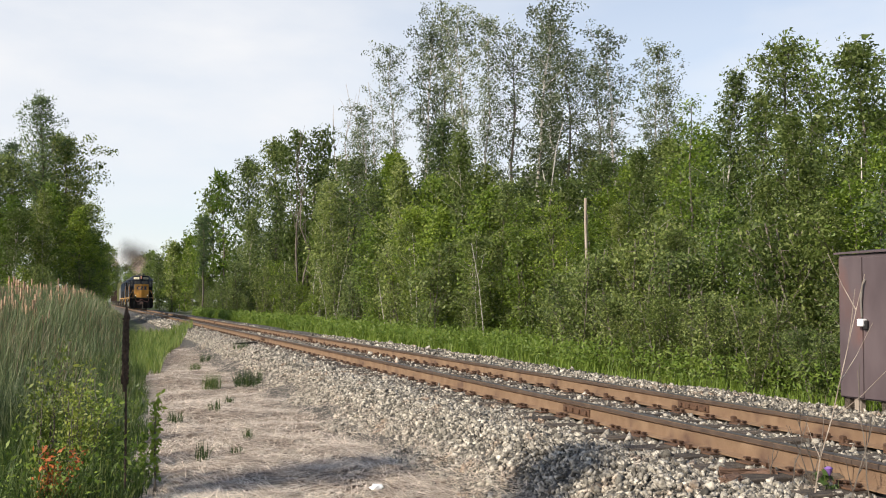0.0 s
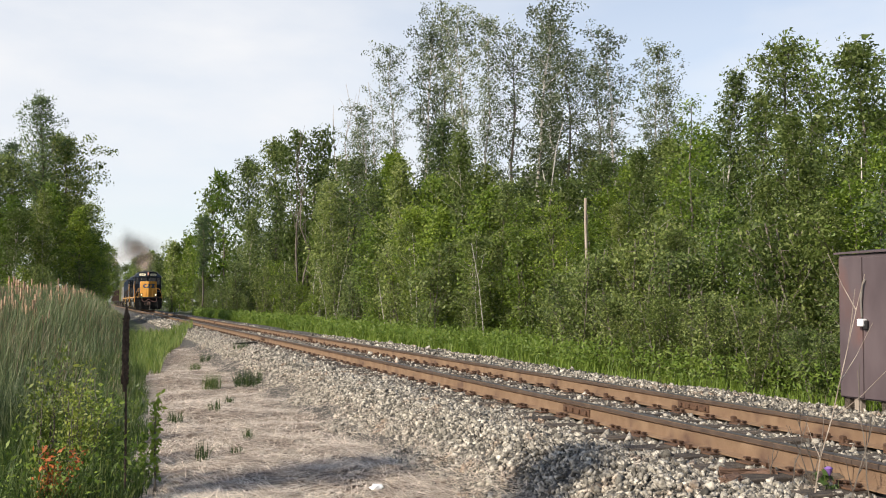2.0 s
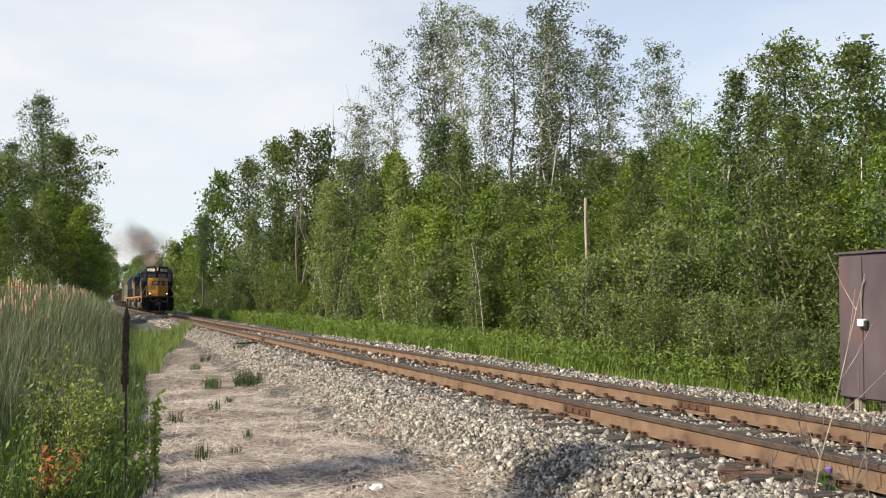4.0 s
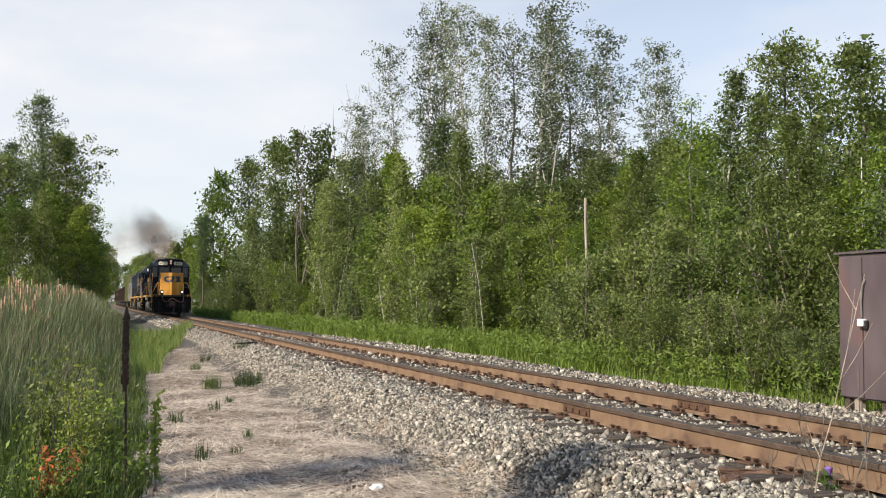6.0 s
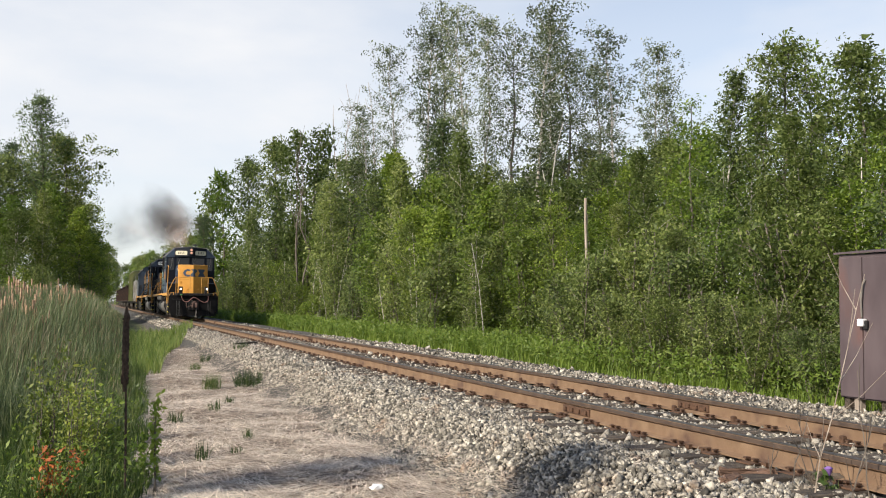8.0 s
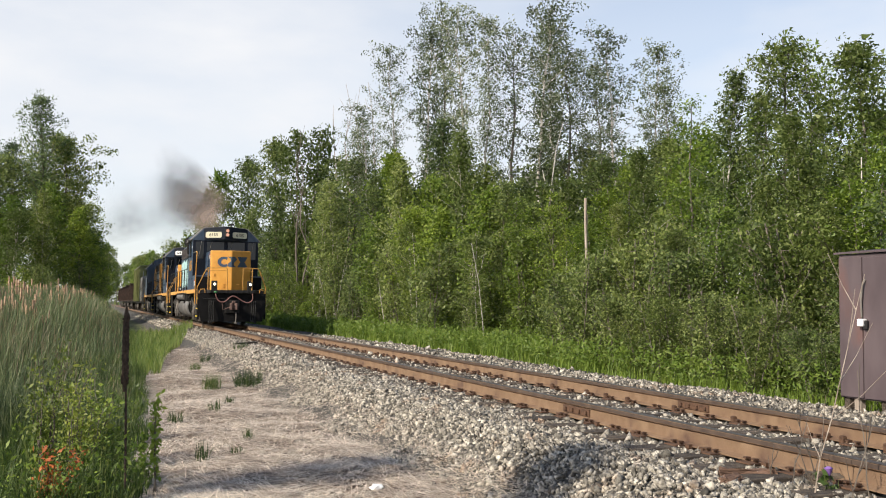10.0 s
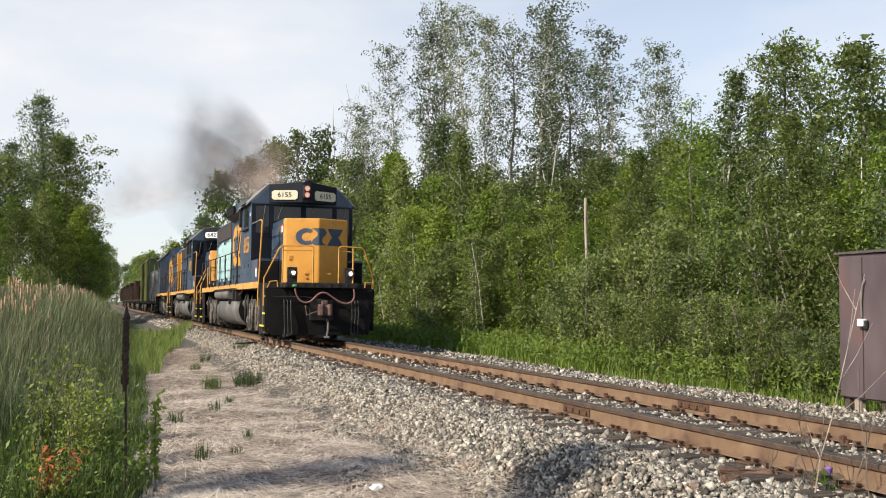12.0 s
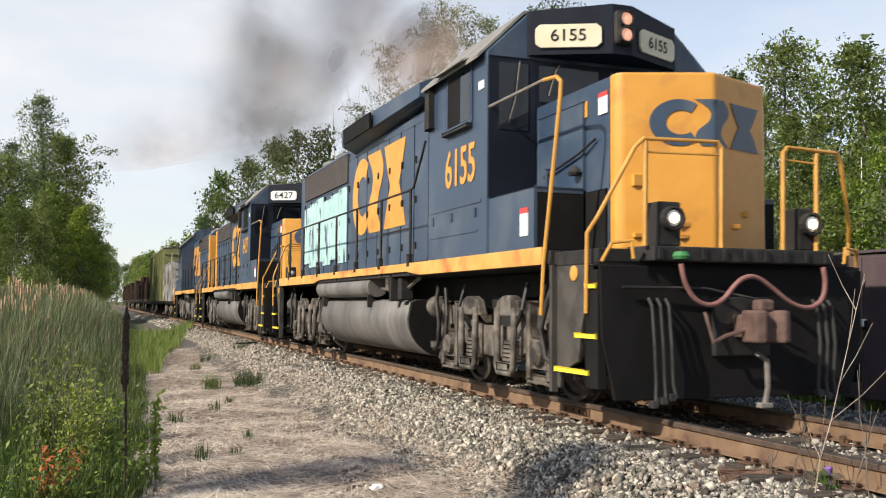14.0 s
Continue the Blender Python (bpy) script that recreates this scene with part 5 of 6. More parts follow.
def build_loco(label, number, cut=0.0, patched=False, reverse=False, board=None):
    """A four-axle road switcher; y runs from the front coupler to the rear. cut: metres taken out of the long hood."""
    t = thing("locomotive", label, "locomotive", group="locomotives of the train")
    L, H1 = 18.03 - cut, 16.9 - cut  # length over couplers, end of hood
    blue, yel = M_BLUE, M_YELLOW
    # underframe and deck
    bm = fresh()
    box(bm, -1.50, 1.50, 1.6, L - 1.6, 1.46, 1.60, 0.01)
    box(bm, -1.45, 1.45, 0.72, 1.7, 1.44, 1.58, 0.01)
    box(bm, -1.45, 1.45, L - 1.7, L - 0.72, 1.44, 1.58, 0.01)
    box(bm, -0.55, 0.55, 0.8, L - 0.8, 0.95, 1.46, 0.02)
    part("underframe", bm, M_BLACK, t, "black underframe")
    for s in (-1, 1):
        bm = fresh()
        prism(bm, [(1.72, 1.46), (5.6, 1.46), (6.2, 1.52), (L - 6.2, 1.52), (L - 5.6, 1.46), (L - 1.72, 1.46), (L - 1.72, 1.64), (1.72, 1.64)], "x", s * 1.50, s * 1.54, 0.004)
        part("side_sill", bm, M_SILL, t, "yellow side sill with rust stains")
    # pilots, anticlimbers, steps at both ends
    for e in (0, 1):
        def Y(v):
            return v if e == 0 else L - v
        bm = fresh()
        prism(bm, [(-1.50, 1.42), (1.50, 1.42), (1.48, 0.75), (1.34, 0.19), (-1.34, 0.19), (-1.48, 0.75)], "y", Y(0.60), Y(0.66), 0.01)
        box(bm, -1.50, 1.50, min(Y(0.62), Y(0.74)), max(Y(0.62), Y(0.74)), 1.36, 1.46, 0.02)
        for s in (-1, 1):
            box(bm, s * 1.44, s * 1.50, min(Y(0.62), Y(0.86)), max(Y(0.62), Y(0.86)), 0.3, 1.42, 0.01)
        part("pilot", bm, M_PILOT, t, "black pilot plate")
        bm = fresh()
        prism(bm, [(-1.12, Y(0.78)), (-1.02, Y(0.46)), (1.02, Y(0.46)), (1.12, Y(0.78))], "z", 1.46, 1.60, 0.015)
        for k in range(9):
            box(bm, -0.98 + k * 0.235, -0.94 + k * 0.235, min(Y(0.44), Y(0.5)), max(Y(0.44), Y(0.5)), 1.48, 1.585)
        part("anticlimber", bm, M_BLACK, t)
        for s in (-1, 1):
            bm = fresh()
            prism(bm, [(Y(1.62), 0.24), (Y(1.62), 1.46), (Y(0.74), 1.46), (Y(0.74), 1.27), (Y(0.90), 1.24), (Y(1.06), 0.84), (Y(1.12), 0.52), (Y(1.46), 0.40), (Y(1.50), 0.24)], "x", s * 1.40, s * 1.44, 0.006)
            box(bm, s * 1.10, s * 1.14, min(Y(0.66), Y(1.6)), max(Y(0.66), Y(1.6)), 0.30, 1.46)
            box(bm, s * 1.44, s * 1.49, min(Y(1.56), Y(1.62)), max(Y(1.56), Y(1.62)), 0.20, 1.46, 0.008)
            part("step_well", bm, M_STEPWELL, t, "grimy dark grey step well panel")
            for z, ya, yb in ((0.44, 0.80, 1.47), (0.78, 0.66, 1.05), (1.24, 0.66, 0.86)):
                bm = fresh()
                box(bm, s * 1.14, s * 1.48, min(Y(ya), Y(yb)), max(Y(ya), Y(yb)), z - 0.03, z, 0.006)
                st = part("step", bm, M_BLACK, t)
                bm = fresh()
                box(bm, s * 1.455, s * 1.515, min(Y(ya), Y(yb)), max(Y(ya), Y(yb)), z - 0.03, z + 0.012, 0.006)
                part("step_edge", bm, M_STEP, st, "bright yellow step edge")
            bm = fresh()
            lathe(bm, [(0.075, s * 1.43), (0.075, s * 1.45), (0.06, s * 1.455)], "x", (0, Y(1.20), 1.36), 14)
            part("round_cap", bm, M_RAILYEL, t, "round yellow cap")
            bm = fresh()
            tube(bm, [(s * 1.46, Y(0.64), 1.45), (s * 1.40, Y(0.56), 1.62), (s * 1.22, Y(0.52), 1.64), (s * 1.20, Y(0.52), 1.48)], 0.018, 6)
            part("grab_iron", bm, M_RAILYEL, t)
            inner, outer = (0.25, 1.08) if s < 0 else (0.46, 0.86)
            # handrail beside the steps, running across the platform end
            bm = fresh()
            tube(bm, [(s * 1.52, Y(0.82), 0.98), (s * 1.52, Y(0.80), 1.72), (s * 1.46, Y(0.72), 1.86), (s * 1.18, Y(0.52), 2.50), (s * 1.10, Y(0.50), 2.58), (s * (inner + 0.05), Y(0.50), 2.60), (s * inner, Y(0.50), 2.54)], 0.021, 8)
            tube(bm, [(s * outer, Y(0.52), 1.60), (s * outer, Y(0.50), 2.56)], 0.024, 6)
            tube(bm, [(s * inner, Y(0.52), 1.60), (s * inner, Y(0.50), 2.56)], 0.024, 6)
            tube(bm, [(s * outer, Y(0.51), 2.46), (s * inner, Y(0.51), 2.48)], 0.012, 5)
            part("end_handrail", bm, M_RAILYEL, t, "yellow tubular handrail")
            # hoses by the coupler
            bm = fresh()
            for k, x in enumerate((1.02, 0.93, 0.84)):
                tube(bm, [(s * x, Y(0.56), 1.12), (s * x, Y(0.50), 1.05), (s * x, Y(0.46), 0.7), (s * (x - 0.02), Y(0.47), 0.35), (s * (x - 0.02 * k), Y(0.45), 0.16 + 0.03 * k)], 0.016, 6)
                box(bm, s * x - 0.035, s * x + 0.035, min(Y(0.44), Y(0.52)), max(Y(0.44), Y(0.52)), 0.13 + 0.03 * k, 0.20 + 0.03 * k, 0.01)
            part("air_hose", bm, M_RUBBER, t, "black rubber air hoses")
        bm = fresh()
        tube(bm, [(0.16, Y(0.58), 0.62), (0.16, Y(0.40), 0.55), (0.15, Y(0.38), 0.3), (0.13, Y(0.40), 0.14)], 0.026, 6)
        box(bm, 0.06, 0.20, min(Y(0.36), Y(0.44)), max(Y(0.36), Y(0.44)), 0.11, 0.16, 0.01)
        part("brake_hose", bm, M_GREYDIRT, t)
        bm = fresh()
        pts = [(-0.75, 1.44), (-0.72, 1.28), (-0.62, 1.12), (-0.46, 1.05), (-0.30, 1.10), (-0.16, 1.26), (-0.04, 1.335), (0.10, 1.335), (0.28, 1.22), (0.48, 1.08), (0.70, 1.03), (0.86, 1.12), (0.90, 1.28), (0.87, 1.44)]
        for _ in range(2):  # round off the corners of the hanging line
            pts = [pts[0]] + [(a[0] * (1 - u) + b[0] * u, a[1] * (1 - u) + b[1] * u) for a, b in zip(pts, pts[1:]) for u in (0.25, 0.75)] + [pts[-1]]
        tube(bm, [(x, Y(0.44), z) for x, z in pts], 0.024, 8)
        part("jumper_cable", bm, M_HOSE, t, "dusty red electric jumper cable", True)
        bm = fresh()
        lathe(bm, [(0.07, -0.02), (0.085, 0.01), (0.06, 0.05)], "z", (-0.75, Y(0.44), 1.50), 12)
        part("cable_cap", bm, M_GREEN if e == 0 and patched else M_GREYDIRT, t, "green cable cap" if patched and e == 0 else "")
        bm = fresh()
        box(bm, -0.11, 0.11, min(Y(0.30), Y(0.9)), max(Y(0.30), Y(0.9)), 0.76, 0.98, 0.03)
        prism(bm, [(-0.13, Y(0.40)), (-0.15, Y(0.16)), (-0.05, Y(0.12)), (0.0, Y(0.22)), (0.08, Y(0.20)), (0.13, Y(0.10)), (0.21, Y(0.12)), (0.19, Y(0.32)), (0.12, Y(0.42))], "z", 0.72, 1.02, 0.025)
        box(bm, -0.06, 0.10, min(Y(0.2), Y(0.34)), max(Y(0.2), Y(0.34)), 1.0, 1.12, 0.03)
        tube(bm, [(-0.45, Y(0.5), 1.0), (-0.42, Y(0.42), 0.72), (-0.30, Y(0.40), 0.78), (-0.12, Y(0.34), 0.84)], 0.02, 6)
        part("coupler", bm, M_COUPLER, t, "rusty brown knuckle coupler")
        bm = fresh()
        box(bm, -0.32, 0.32, min(Y(0.54), Y(0.60)), max(Y(0.54), Y(0.60)), 0.58, 1.14, 0.02)
        tube(bm, [(-1.3, Y(0.54), 1.22), (-0.45, Y(0.50), 1.22), (0.05, Y(0.38), 1.12)], 0.014, 6)
        part("cut_lever", bm, M_BLACK, t)
    # short nose with a shallow V front
    out = [(-0.91, 1.34), (-0.86, 1.28), (0, 0.94), (0.86, 1.28), (0.91, 1.34)]
    bm = fresh()
    prism(bm, out + [(0.905, 1.46), (-0.905, 1.46)], "z", 1.60, 3.40, 0.03)
    nose = part("nose", bm, yel, t, "yellow front of the short hood")
    bm = fresh()
    prism(bm, [(-0.90, 1.46), (0.90, 1.46), (0.90, 3.2), (-0.90, 3.2)], "z", 1.60, 3.385)
    part("nose_sides", bm, blue, t, "dark blue sides of the short hood")
    ang = math.atan2(0.34, 0.86)

    def nose_point(x, z, off):
        s = 1 if x > 0 else -1
        return Vector((x, 0.94 + abs(x) * math.tan(ang) - off * math.cos(ang), z))
    emblem(nose, blue, "dark blue emblem shape", 1.36, 0.47, lambda a, b, o: nose_point(a - 0.61, 2.65 + b, o + 0.006))
    for x, z, w, h in ((-0.72, 2.30, 0.12, 0.12), (-0.30, 1.86, 0.14, 0.05), (0.30, 1.86, 0.14, 0.05), (-0.30, 1.74, 0.1, 0.05), (-0.72, 1.75, 0.1, 0.05), (0.5, 2.0, 0.06, 0.06)):
        bm = fresh()
        c = nose_point(x, z, 0.01)
        box(bm, c.x - w / 2, c.x + w / 2, c.y - 0.02, c.y + 0.03, z - h / 2, z + h / 2, 0.008)
        part("nose_fitting", bm, yel, nose)
    bm = fresh()
    box(bm, -0.915, -0.905, 1.9, 1.97, 3.05, 3.22)
    part("nose_plate", bm, yel, t)
    for y0, y1, z0, z1, mt in ((1.48, 1.66, 3.02, 3.20, M_WHITE), (1.48, 1.66, 3.20, 3.25, M_RED)):
        bm = fresh()
        box(bm, -0.916, -0.907, y0, y1, z0, z1)
        part("warning_label", bm, mt, t)
    for s in (-1, 1):
        bm = fresh()
        box(bm, s * 0.90, s * 0.93, 1.95, 3.05, 2.27, 3.22, 0.01)
        box(bm, s * 0.92, s * 0.96, 2.75, 2.80, 2.4, 2.6, 0.01)
        part("nose_door", bm, blue, t)
    bm = fresh()
    tube(bm, [(-0.93, 2.9, 2.52), (-0.97, 2.6, 2.55), (-0.97, 2.0, 2.66), (-0.93, 1.7, 2.78)], 0.014, 6)
    lathe(bm, [(0.07, 0), (0.085, 0.03), (0.02, 0.10)], "z", (-0.98, 2.05, 2.44), 10)
    part("nose_grab", bm, M_BLACK, t)
    # ditch lights
    for s in (-1, 1):
        bm = fresh()
        box(bm, s * 0.79 - 0.12, s * 0.79 + 0.12, 0.55, 0.80, 1.60, 2.02, 0.02)
        lathe(bm, [(0.115, 0.56), (0.115, 0.47), (0.095, 0.465), (0.09, 0.52)], "y", (s * 0.79, 0, 1.86), 16)
        d = part("ditch_light", bm, M_BLACK, t, "black ditch light housing")
        bm = fresh()
        lathe(bm, [(0.085, 0.50), (0.075, 0.485), (0.02, 0.478)], "y", (s * 0.79, 0, 1.86), 14)
        part("lens", bm, M_REFLECT, d)
        bm = fresh()
        lathe(bm, [(0.05, 0.485), (0.044, 0.470), (0.01, 0.462)], "y", (s * 0.79, 0, 1.86), 12)
        part("bulb", bm, M_LAMP if patched else M_WHITE, d, "lit warm lamp" if patched else "")
    # cab
    roof = [(-1.53, 4.03), (-1.0, 4.53), (-0.5, 4.60), (0, 4.62), (0.5, 4.60), (1.0, 4.53), (1.53, 4.03)]
    bm = fresh()
    prism(bm, [(-1.53, 1.62)] + roof + [(1.53, 1.62)], "y", 3.18, 5.25, 0.02)
    cab = part("cab", bm, blue, t, "dark blue cab")
    bm = fresh()
    prism(bm, [(-1.63, 3.95), (-1.02, 4.54), (-0.5, 4.615), (0, 4.635), (0.5, 4.615), (1.02, 4.54), (1.63, 3.95), (1.63, 3.99), (1.03, 4.575), (0, 4.67), (-1.03, 4.575), (-1.63, 3.99)], "y", 3.24, 5.30)
    part("cab_roof", bm, M_ROOF, cab, "weathered pale cab roof")
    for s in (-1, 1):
        # front drawn black-blue for its shade, the sides stay blue
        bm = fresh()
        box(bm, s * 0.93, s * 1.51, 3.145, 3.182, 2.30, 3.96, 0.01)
        part("cab_front_panel", bm, M_BLUEDK, cab, "cab front, its shade put into a black-blue colour")
        bm = fresh()
        box(bm, s * 0.96, s * 1.515, 1.92, 3.14, 1.615, 2.28, 0.012)
        part("battery_box", bm, blue, t, "dark blue box beside the nose, ahead of the cab")
        bm = fresh()
        box(bm, s * 0.97, s * 1.49, 1.900, 1.924, 1.63, 2.22, 0.004)
        part("box_front", bm, M_PILOT, t, "black front of the box beside the nose")
        # flat black sheet on the nose side, standing for a dark opening
        bm = fresh()
        box(bm, s * 0.905, s * 0.925, 1.50, 3.14, 1.61, 2.24, 0.004)
        part("step_recess", bm, M_PILOT, t, "flat black panel standing for the dark opening beside the cab step")
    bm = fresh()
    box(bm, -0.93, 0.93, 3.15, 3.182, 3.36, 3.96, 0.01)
    front = part("cab_front", bm, M_BLUEDK, cab, "cab front, its shade put into a black-blue colour")
    for x0, x1, z0, z1 in ((-1.40, -1.02, 3.10, 3.90), (-0.88, -0.08, 3.46, 3.90), (0.08, 0.88, 3.46, 3.90), (1.02, 1.40, 3.10, 3.90)):
        bm = fresh()
        box(bm, x0, x1, 3.135, 3.146, z0, z1, 0.003)
        part("windscreen", bm, M_GLASSDK, front, "dark windscreen pane")
        bm = fresh()
        tube(bm, [(x0 + 0.12, 3.12, z0 + 0.08), (x0 + 0.2, 3.11, z0 + 0.36), (x0 + 0.26, 3.12, z1 + 0.02)], 0.009, 5)
        part("wiper", bm, M_GREYDIRT, front)
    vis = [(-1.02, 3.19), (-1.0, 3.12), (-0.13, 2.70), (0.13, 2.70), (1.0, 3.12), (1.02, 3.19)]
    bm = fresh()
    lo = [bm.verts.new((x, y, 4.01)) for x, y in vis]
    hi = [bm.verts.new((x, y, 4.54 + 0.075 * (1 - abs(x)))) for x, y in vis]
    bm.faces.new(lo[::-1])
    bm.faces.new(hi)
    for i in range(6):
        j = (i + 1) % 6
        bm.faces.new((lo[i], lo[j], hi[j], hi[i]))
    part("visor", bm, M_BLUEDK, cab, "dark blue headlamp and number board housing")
    va = math.atan2(0.42, 0.87)
    for s in (-1, 1):
        m = Matrix.Translation((s * 0.60, 2.70 + 0.47 * math.tan(va), 4.225)) @ Euler((math.pi / 2, 0, s * va)).to_matrix().to_4x4()
        bm = fresh()
        r = [(-0.39, -0.09), (-0.33, -0.14), (0.33, -0.14), (0.39, -0.09), (0.39, 0.09), (0.33, 0.14), (-0.33, 0.14), (-0.39, 0.09)]
        prism(bm, r, "z", 0.0, 0.03, 0.006)
        b = part("number_board", bm, M_CREAM if patched else M_WHITE, cab, "cream number board" if patched else "white number board")
        b.matrix_basis = m
        if number:
            lettering(number, 0.20 if patched else 0.26, M_BLACK, b, Matrix.Translation((0, 0.0, 0.034)), "black road number", 0.002, 1.08, 0.001)
    bm = fresh()
    box(bm, -0.12, 0.12, 2.63, 2.75, 4.11, 4.53, 0.05)
    hb = part("headlamp_box", bm, M_BLACK, cab)
    for z in (4.225, 4.415):
        bm = fresh()
        lathe(bm, [(0.098, 2.64), (0.100, 2.585), (0.085, 2.58), (0.08, 2.62)], "y", (0, 0, z), 16)
        lamp = part("headlamp", bm, M_BLACK, hb)
        bm = fresh()
        lathe(bm, [(0.08, 2.62), (0.07, 2.60), (0.02, 2.592)], "y", (0, 0, z), 14)
        part("lens", bm, M_HEAD if patched else M_GREYDIRT, lamp, "glowing lamp lens" if patched else "")
    for s in (-1, 1):
        bm = fresh()
        box(bm, s * 1.528, s * 1.545, 3.62, 4.52, 3.24, 3.98, 0.006)
        w = part("cab_window", bm, M_BLUE, cab, "cab side window frame")
        # no real opening: the rear half is a black plate for the dark cab inside
        for y0, y1, mt in ((3.68, 3.98, M_GLASSDK), (4.02, 4.46, M_PILOT)):
            bm = fresh()
            box(bm, s * 1.543, s * 1.549, y0, y1, 3.31, 3.93)
            part("pane", bm, mt, w, "black plate for the dark inside of the open window half" if mt is M_PILOT else "")
        bm = fresh()
        box(bm, s * 1.53, s * 1.60, 3.64, 4.50, 3.21, 3.25, 0.012)
        part("arm_rest", bm, M_RUBBER, w)
        bm = fresh()
        prism(bm, [(s * 1.53, 4.03), (s * 1.70, 3.99), (s * 1.70, 4.01), (s * 1.53, 4.06)], "y", 3.60, 4.60)
        part("sun_shade", bm, M_ROOF, w)
        bm = fresh()
        box(bm, s * 1.54, s * 1.59, 5.02, 5.20, 3.42, 4.00, 0.02)
        part("wind_deflector", bm, M_BLACK, cab)
        if number and s < 0:
            lettering(number, 0.66, M_YELLOW, cab, Matrix.Translation((-1.536, 4.04, 2.75)) @ Euler((math.pi / 2, 0, -math.pi / 2)).to_matrix().to_4x4(), "yellow road number", 0.003, 0.80, 0.010)
        bm = fresh()
        box(bm, s * 1.528, s * 1.54, 3.35, 5.2, 2.26, 2.30)
        box(bm, s * 1.528, s * 1.54, 3.45, 5.1, 1.92, 1.94)
        for y in (3.5, 4.3, 5.0):
            box(bm, s * 1.528, s * 1.545, y, y + 0.05, 2.10, 2.2, 0.004)
        part("cab_seam", bm, blue, cab)
    for z0, z1, mt in ((1.78, 1.92, M_WHITE), (1.92, 2.02, M_WHITE), (2.02, 2.08, M_RED)):
        bm = fresh()
        box(bm, -1.526, -1.513, 2.08, 2.27, z0, z1)
        part("warning_label", bm, mt, t)
    bm = fresh()
    box(bm, -1.542, -1.531, 3.26, 3.42, 3.60, 3.70)
    part("flag_label", bm, M_WHITE, cab)
    # long hood
    bm = fresh()
    prism(bm, [(-0.90, 1.60), (-0.90, 4.12), (-0.70, 4.34), (0.70, 4.34), (0.90, 4.12), (0.90, 1.60)], "y", 5.22, H1, 0.02)
    hood = part("long_hood", bm, blue, t, "dark blue long hood")
    n = int((H1 - 5.6) / 0.72)
    for s in (-1, 1):
        for k in range(n):
            y0 = 5.55 + 0.72 * k
            bm = fresh()
            box(bm, s * 0.898, s * 0.915, y0 + 0.02, y0 + 0.70, 1.72, 3.50 if y0 > H1 - 5 else 3.98, 0.006)
            door = part("hood_door", bm, blue, hood)
            for z in (1.95, 2.7, 3.35):
                bm = fresh()
                box(bm, s * 0.912, s * 0.935, y0 + 0.60, y0 + 0.66, z, z + 0.1, 0.006)
                part("latch", bm, M_BLACK, door)
        bm = fresh()
        box(bm, s * 0.898, s * 0.93, H1 - 4.85, H1 - 0.6, 3.56, 4.14, 0.01)
        for k in range(42):
            y0 = H1 - 4.8 + k * 0.1
            box(bm, s * 0.928, s * 0.935, y0, y0 + 0.015, 3.58, 4.12)
        part("radiator_grille", bm, M_GRILLE, hood, "dark radiator intake grille")
        bm = fresh()
        prism(bm, [(s * 0.90, 4.04), (s * 1.20, 4.18), (s * 1.20, 4.52), (s * 0.75, 4.66), (s * 0.3, 4.66), (s * 0.3, 4.2)], "y", 7.0, 11.5 - cut * 0.5)
        for v in bm.verts:  # the front end tapers up to the hood top
            if v.co.y < 7.1:
                v.co.x = s * min(abs(v.co.x), 1.08)
                v.co.z = max(v.co.z, 4.30)
        bf = part("blower_housing", bm, blue, hood, "flared air intake housing")
        bm = fresh()
        box(bm, s * 1.195, s * 1.215, 9.4 - cut * 0.3, 11.3 - cut * 0.5, 4.20, 4.49, 0.01)
        part("intake_screen", bm, M_PILOT, bf)
        if s < 0 and patched:
            for k in range(6):
                bm = fresh()
                y0 = 12.1 + 0.72 * k
                box(bm, -0.936, -0.918, y0, min(y0 + 0.70, 16.3), 1.9 + 0.1 * (k % 2), 3.48 - 0.06 * (k % 3), 0.004)
                part("primer_panel", bm, M_CYAN, hood, "scuffed light blue unpainted door panel")
        emblem(hood, yel, "large yellow emblem shape", 3.5, 1.5, lambda a, b, o, s=s: Vector((s * (0.917 + o), 11.65 - cut * 0.7 - a if s < 0 else 8.15 - cut * 0.7 + a, 2.38 + b)))
        if not patched:
            bm = fresh()
            box(bm, s * 0.905, s * 0.925, H1 - 0.55, H1 + 0.01, 1.62, 4.10, 0.006)
            part("end_stripe", bm, yel, hood, "yellow hood corner")
    if not patched:
        bm = fresh()
        box(bm, -0.90, 0.90, H1, H1 + 0.02, 1.62, 4.10, 0.006)
        part("hood_end", bm, yel, hood, "yellow hood end")
    for k in range(3):
        bm = fresh()
        y0 = H1 - 1.2 - 1.35 * k
        lathe(bm, [(0.60, 4.33), (0.62, 4.46), (0.55, 4.50), (0.1, 4.48)], "z", (0, y0, 0), 20)
        for a in range(4):
            box(bm, -0.55, 0.55, y0 - 0.3 + 0.2 * a, y0 - 0.27 + 0.2 * a, 4.49, 4.51)
        part("roof_fan", bm, M_ROOF, hood)
    bm = fresh()
    box(bm, -0.22, 0.22, 8.0, 8.5, 4.6, 4.86, 0.03)
    part("exhaust_stack", bm, M_BLACK, hood)
    bm = fresh()
    tube(bm, [(0.35, 4.0, 4.66), (0.35, 4.0, 4.86)], 0.02, 6)
    for k in range(3):
        lathe(bm, [(0.02, -0.16), (0.045, 0.05), (0.06, 0.1)], "y", (0.28 + 0.08 * k, 4.05, 4.83), 8)
    part("air_horn", bm, M_BLACK, cab)
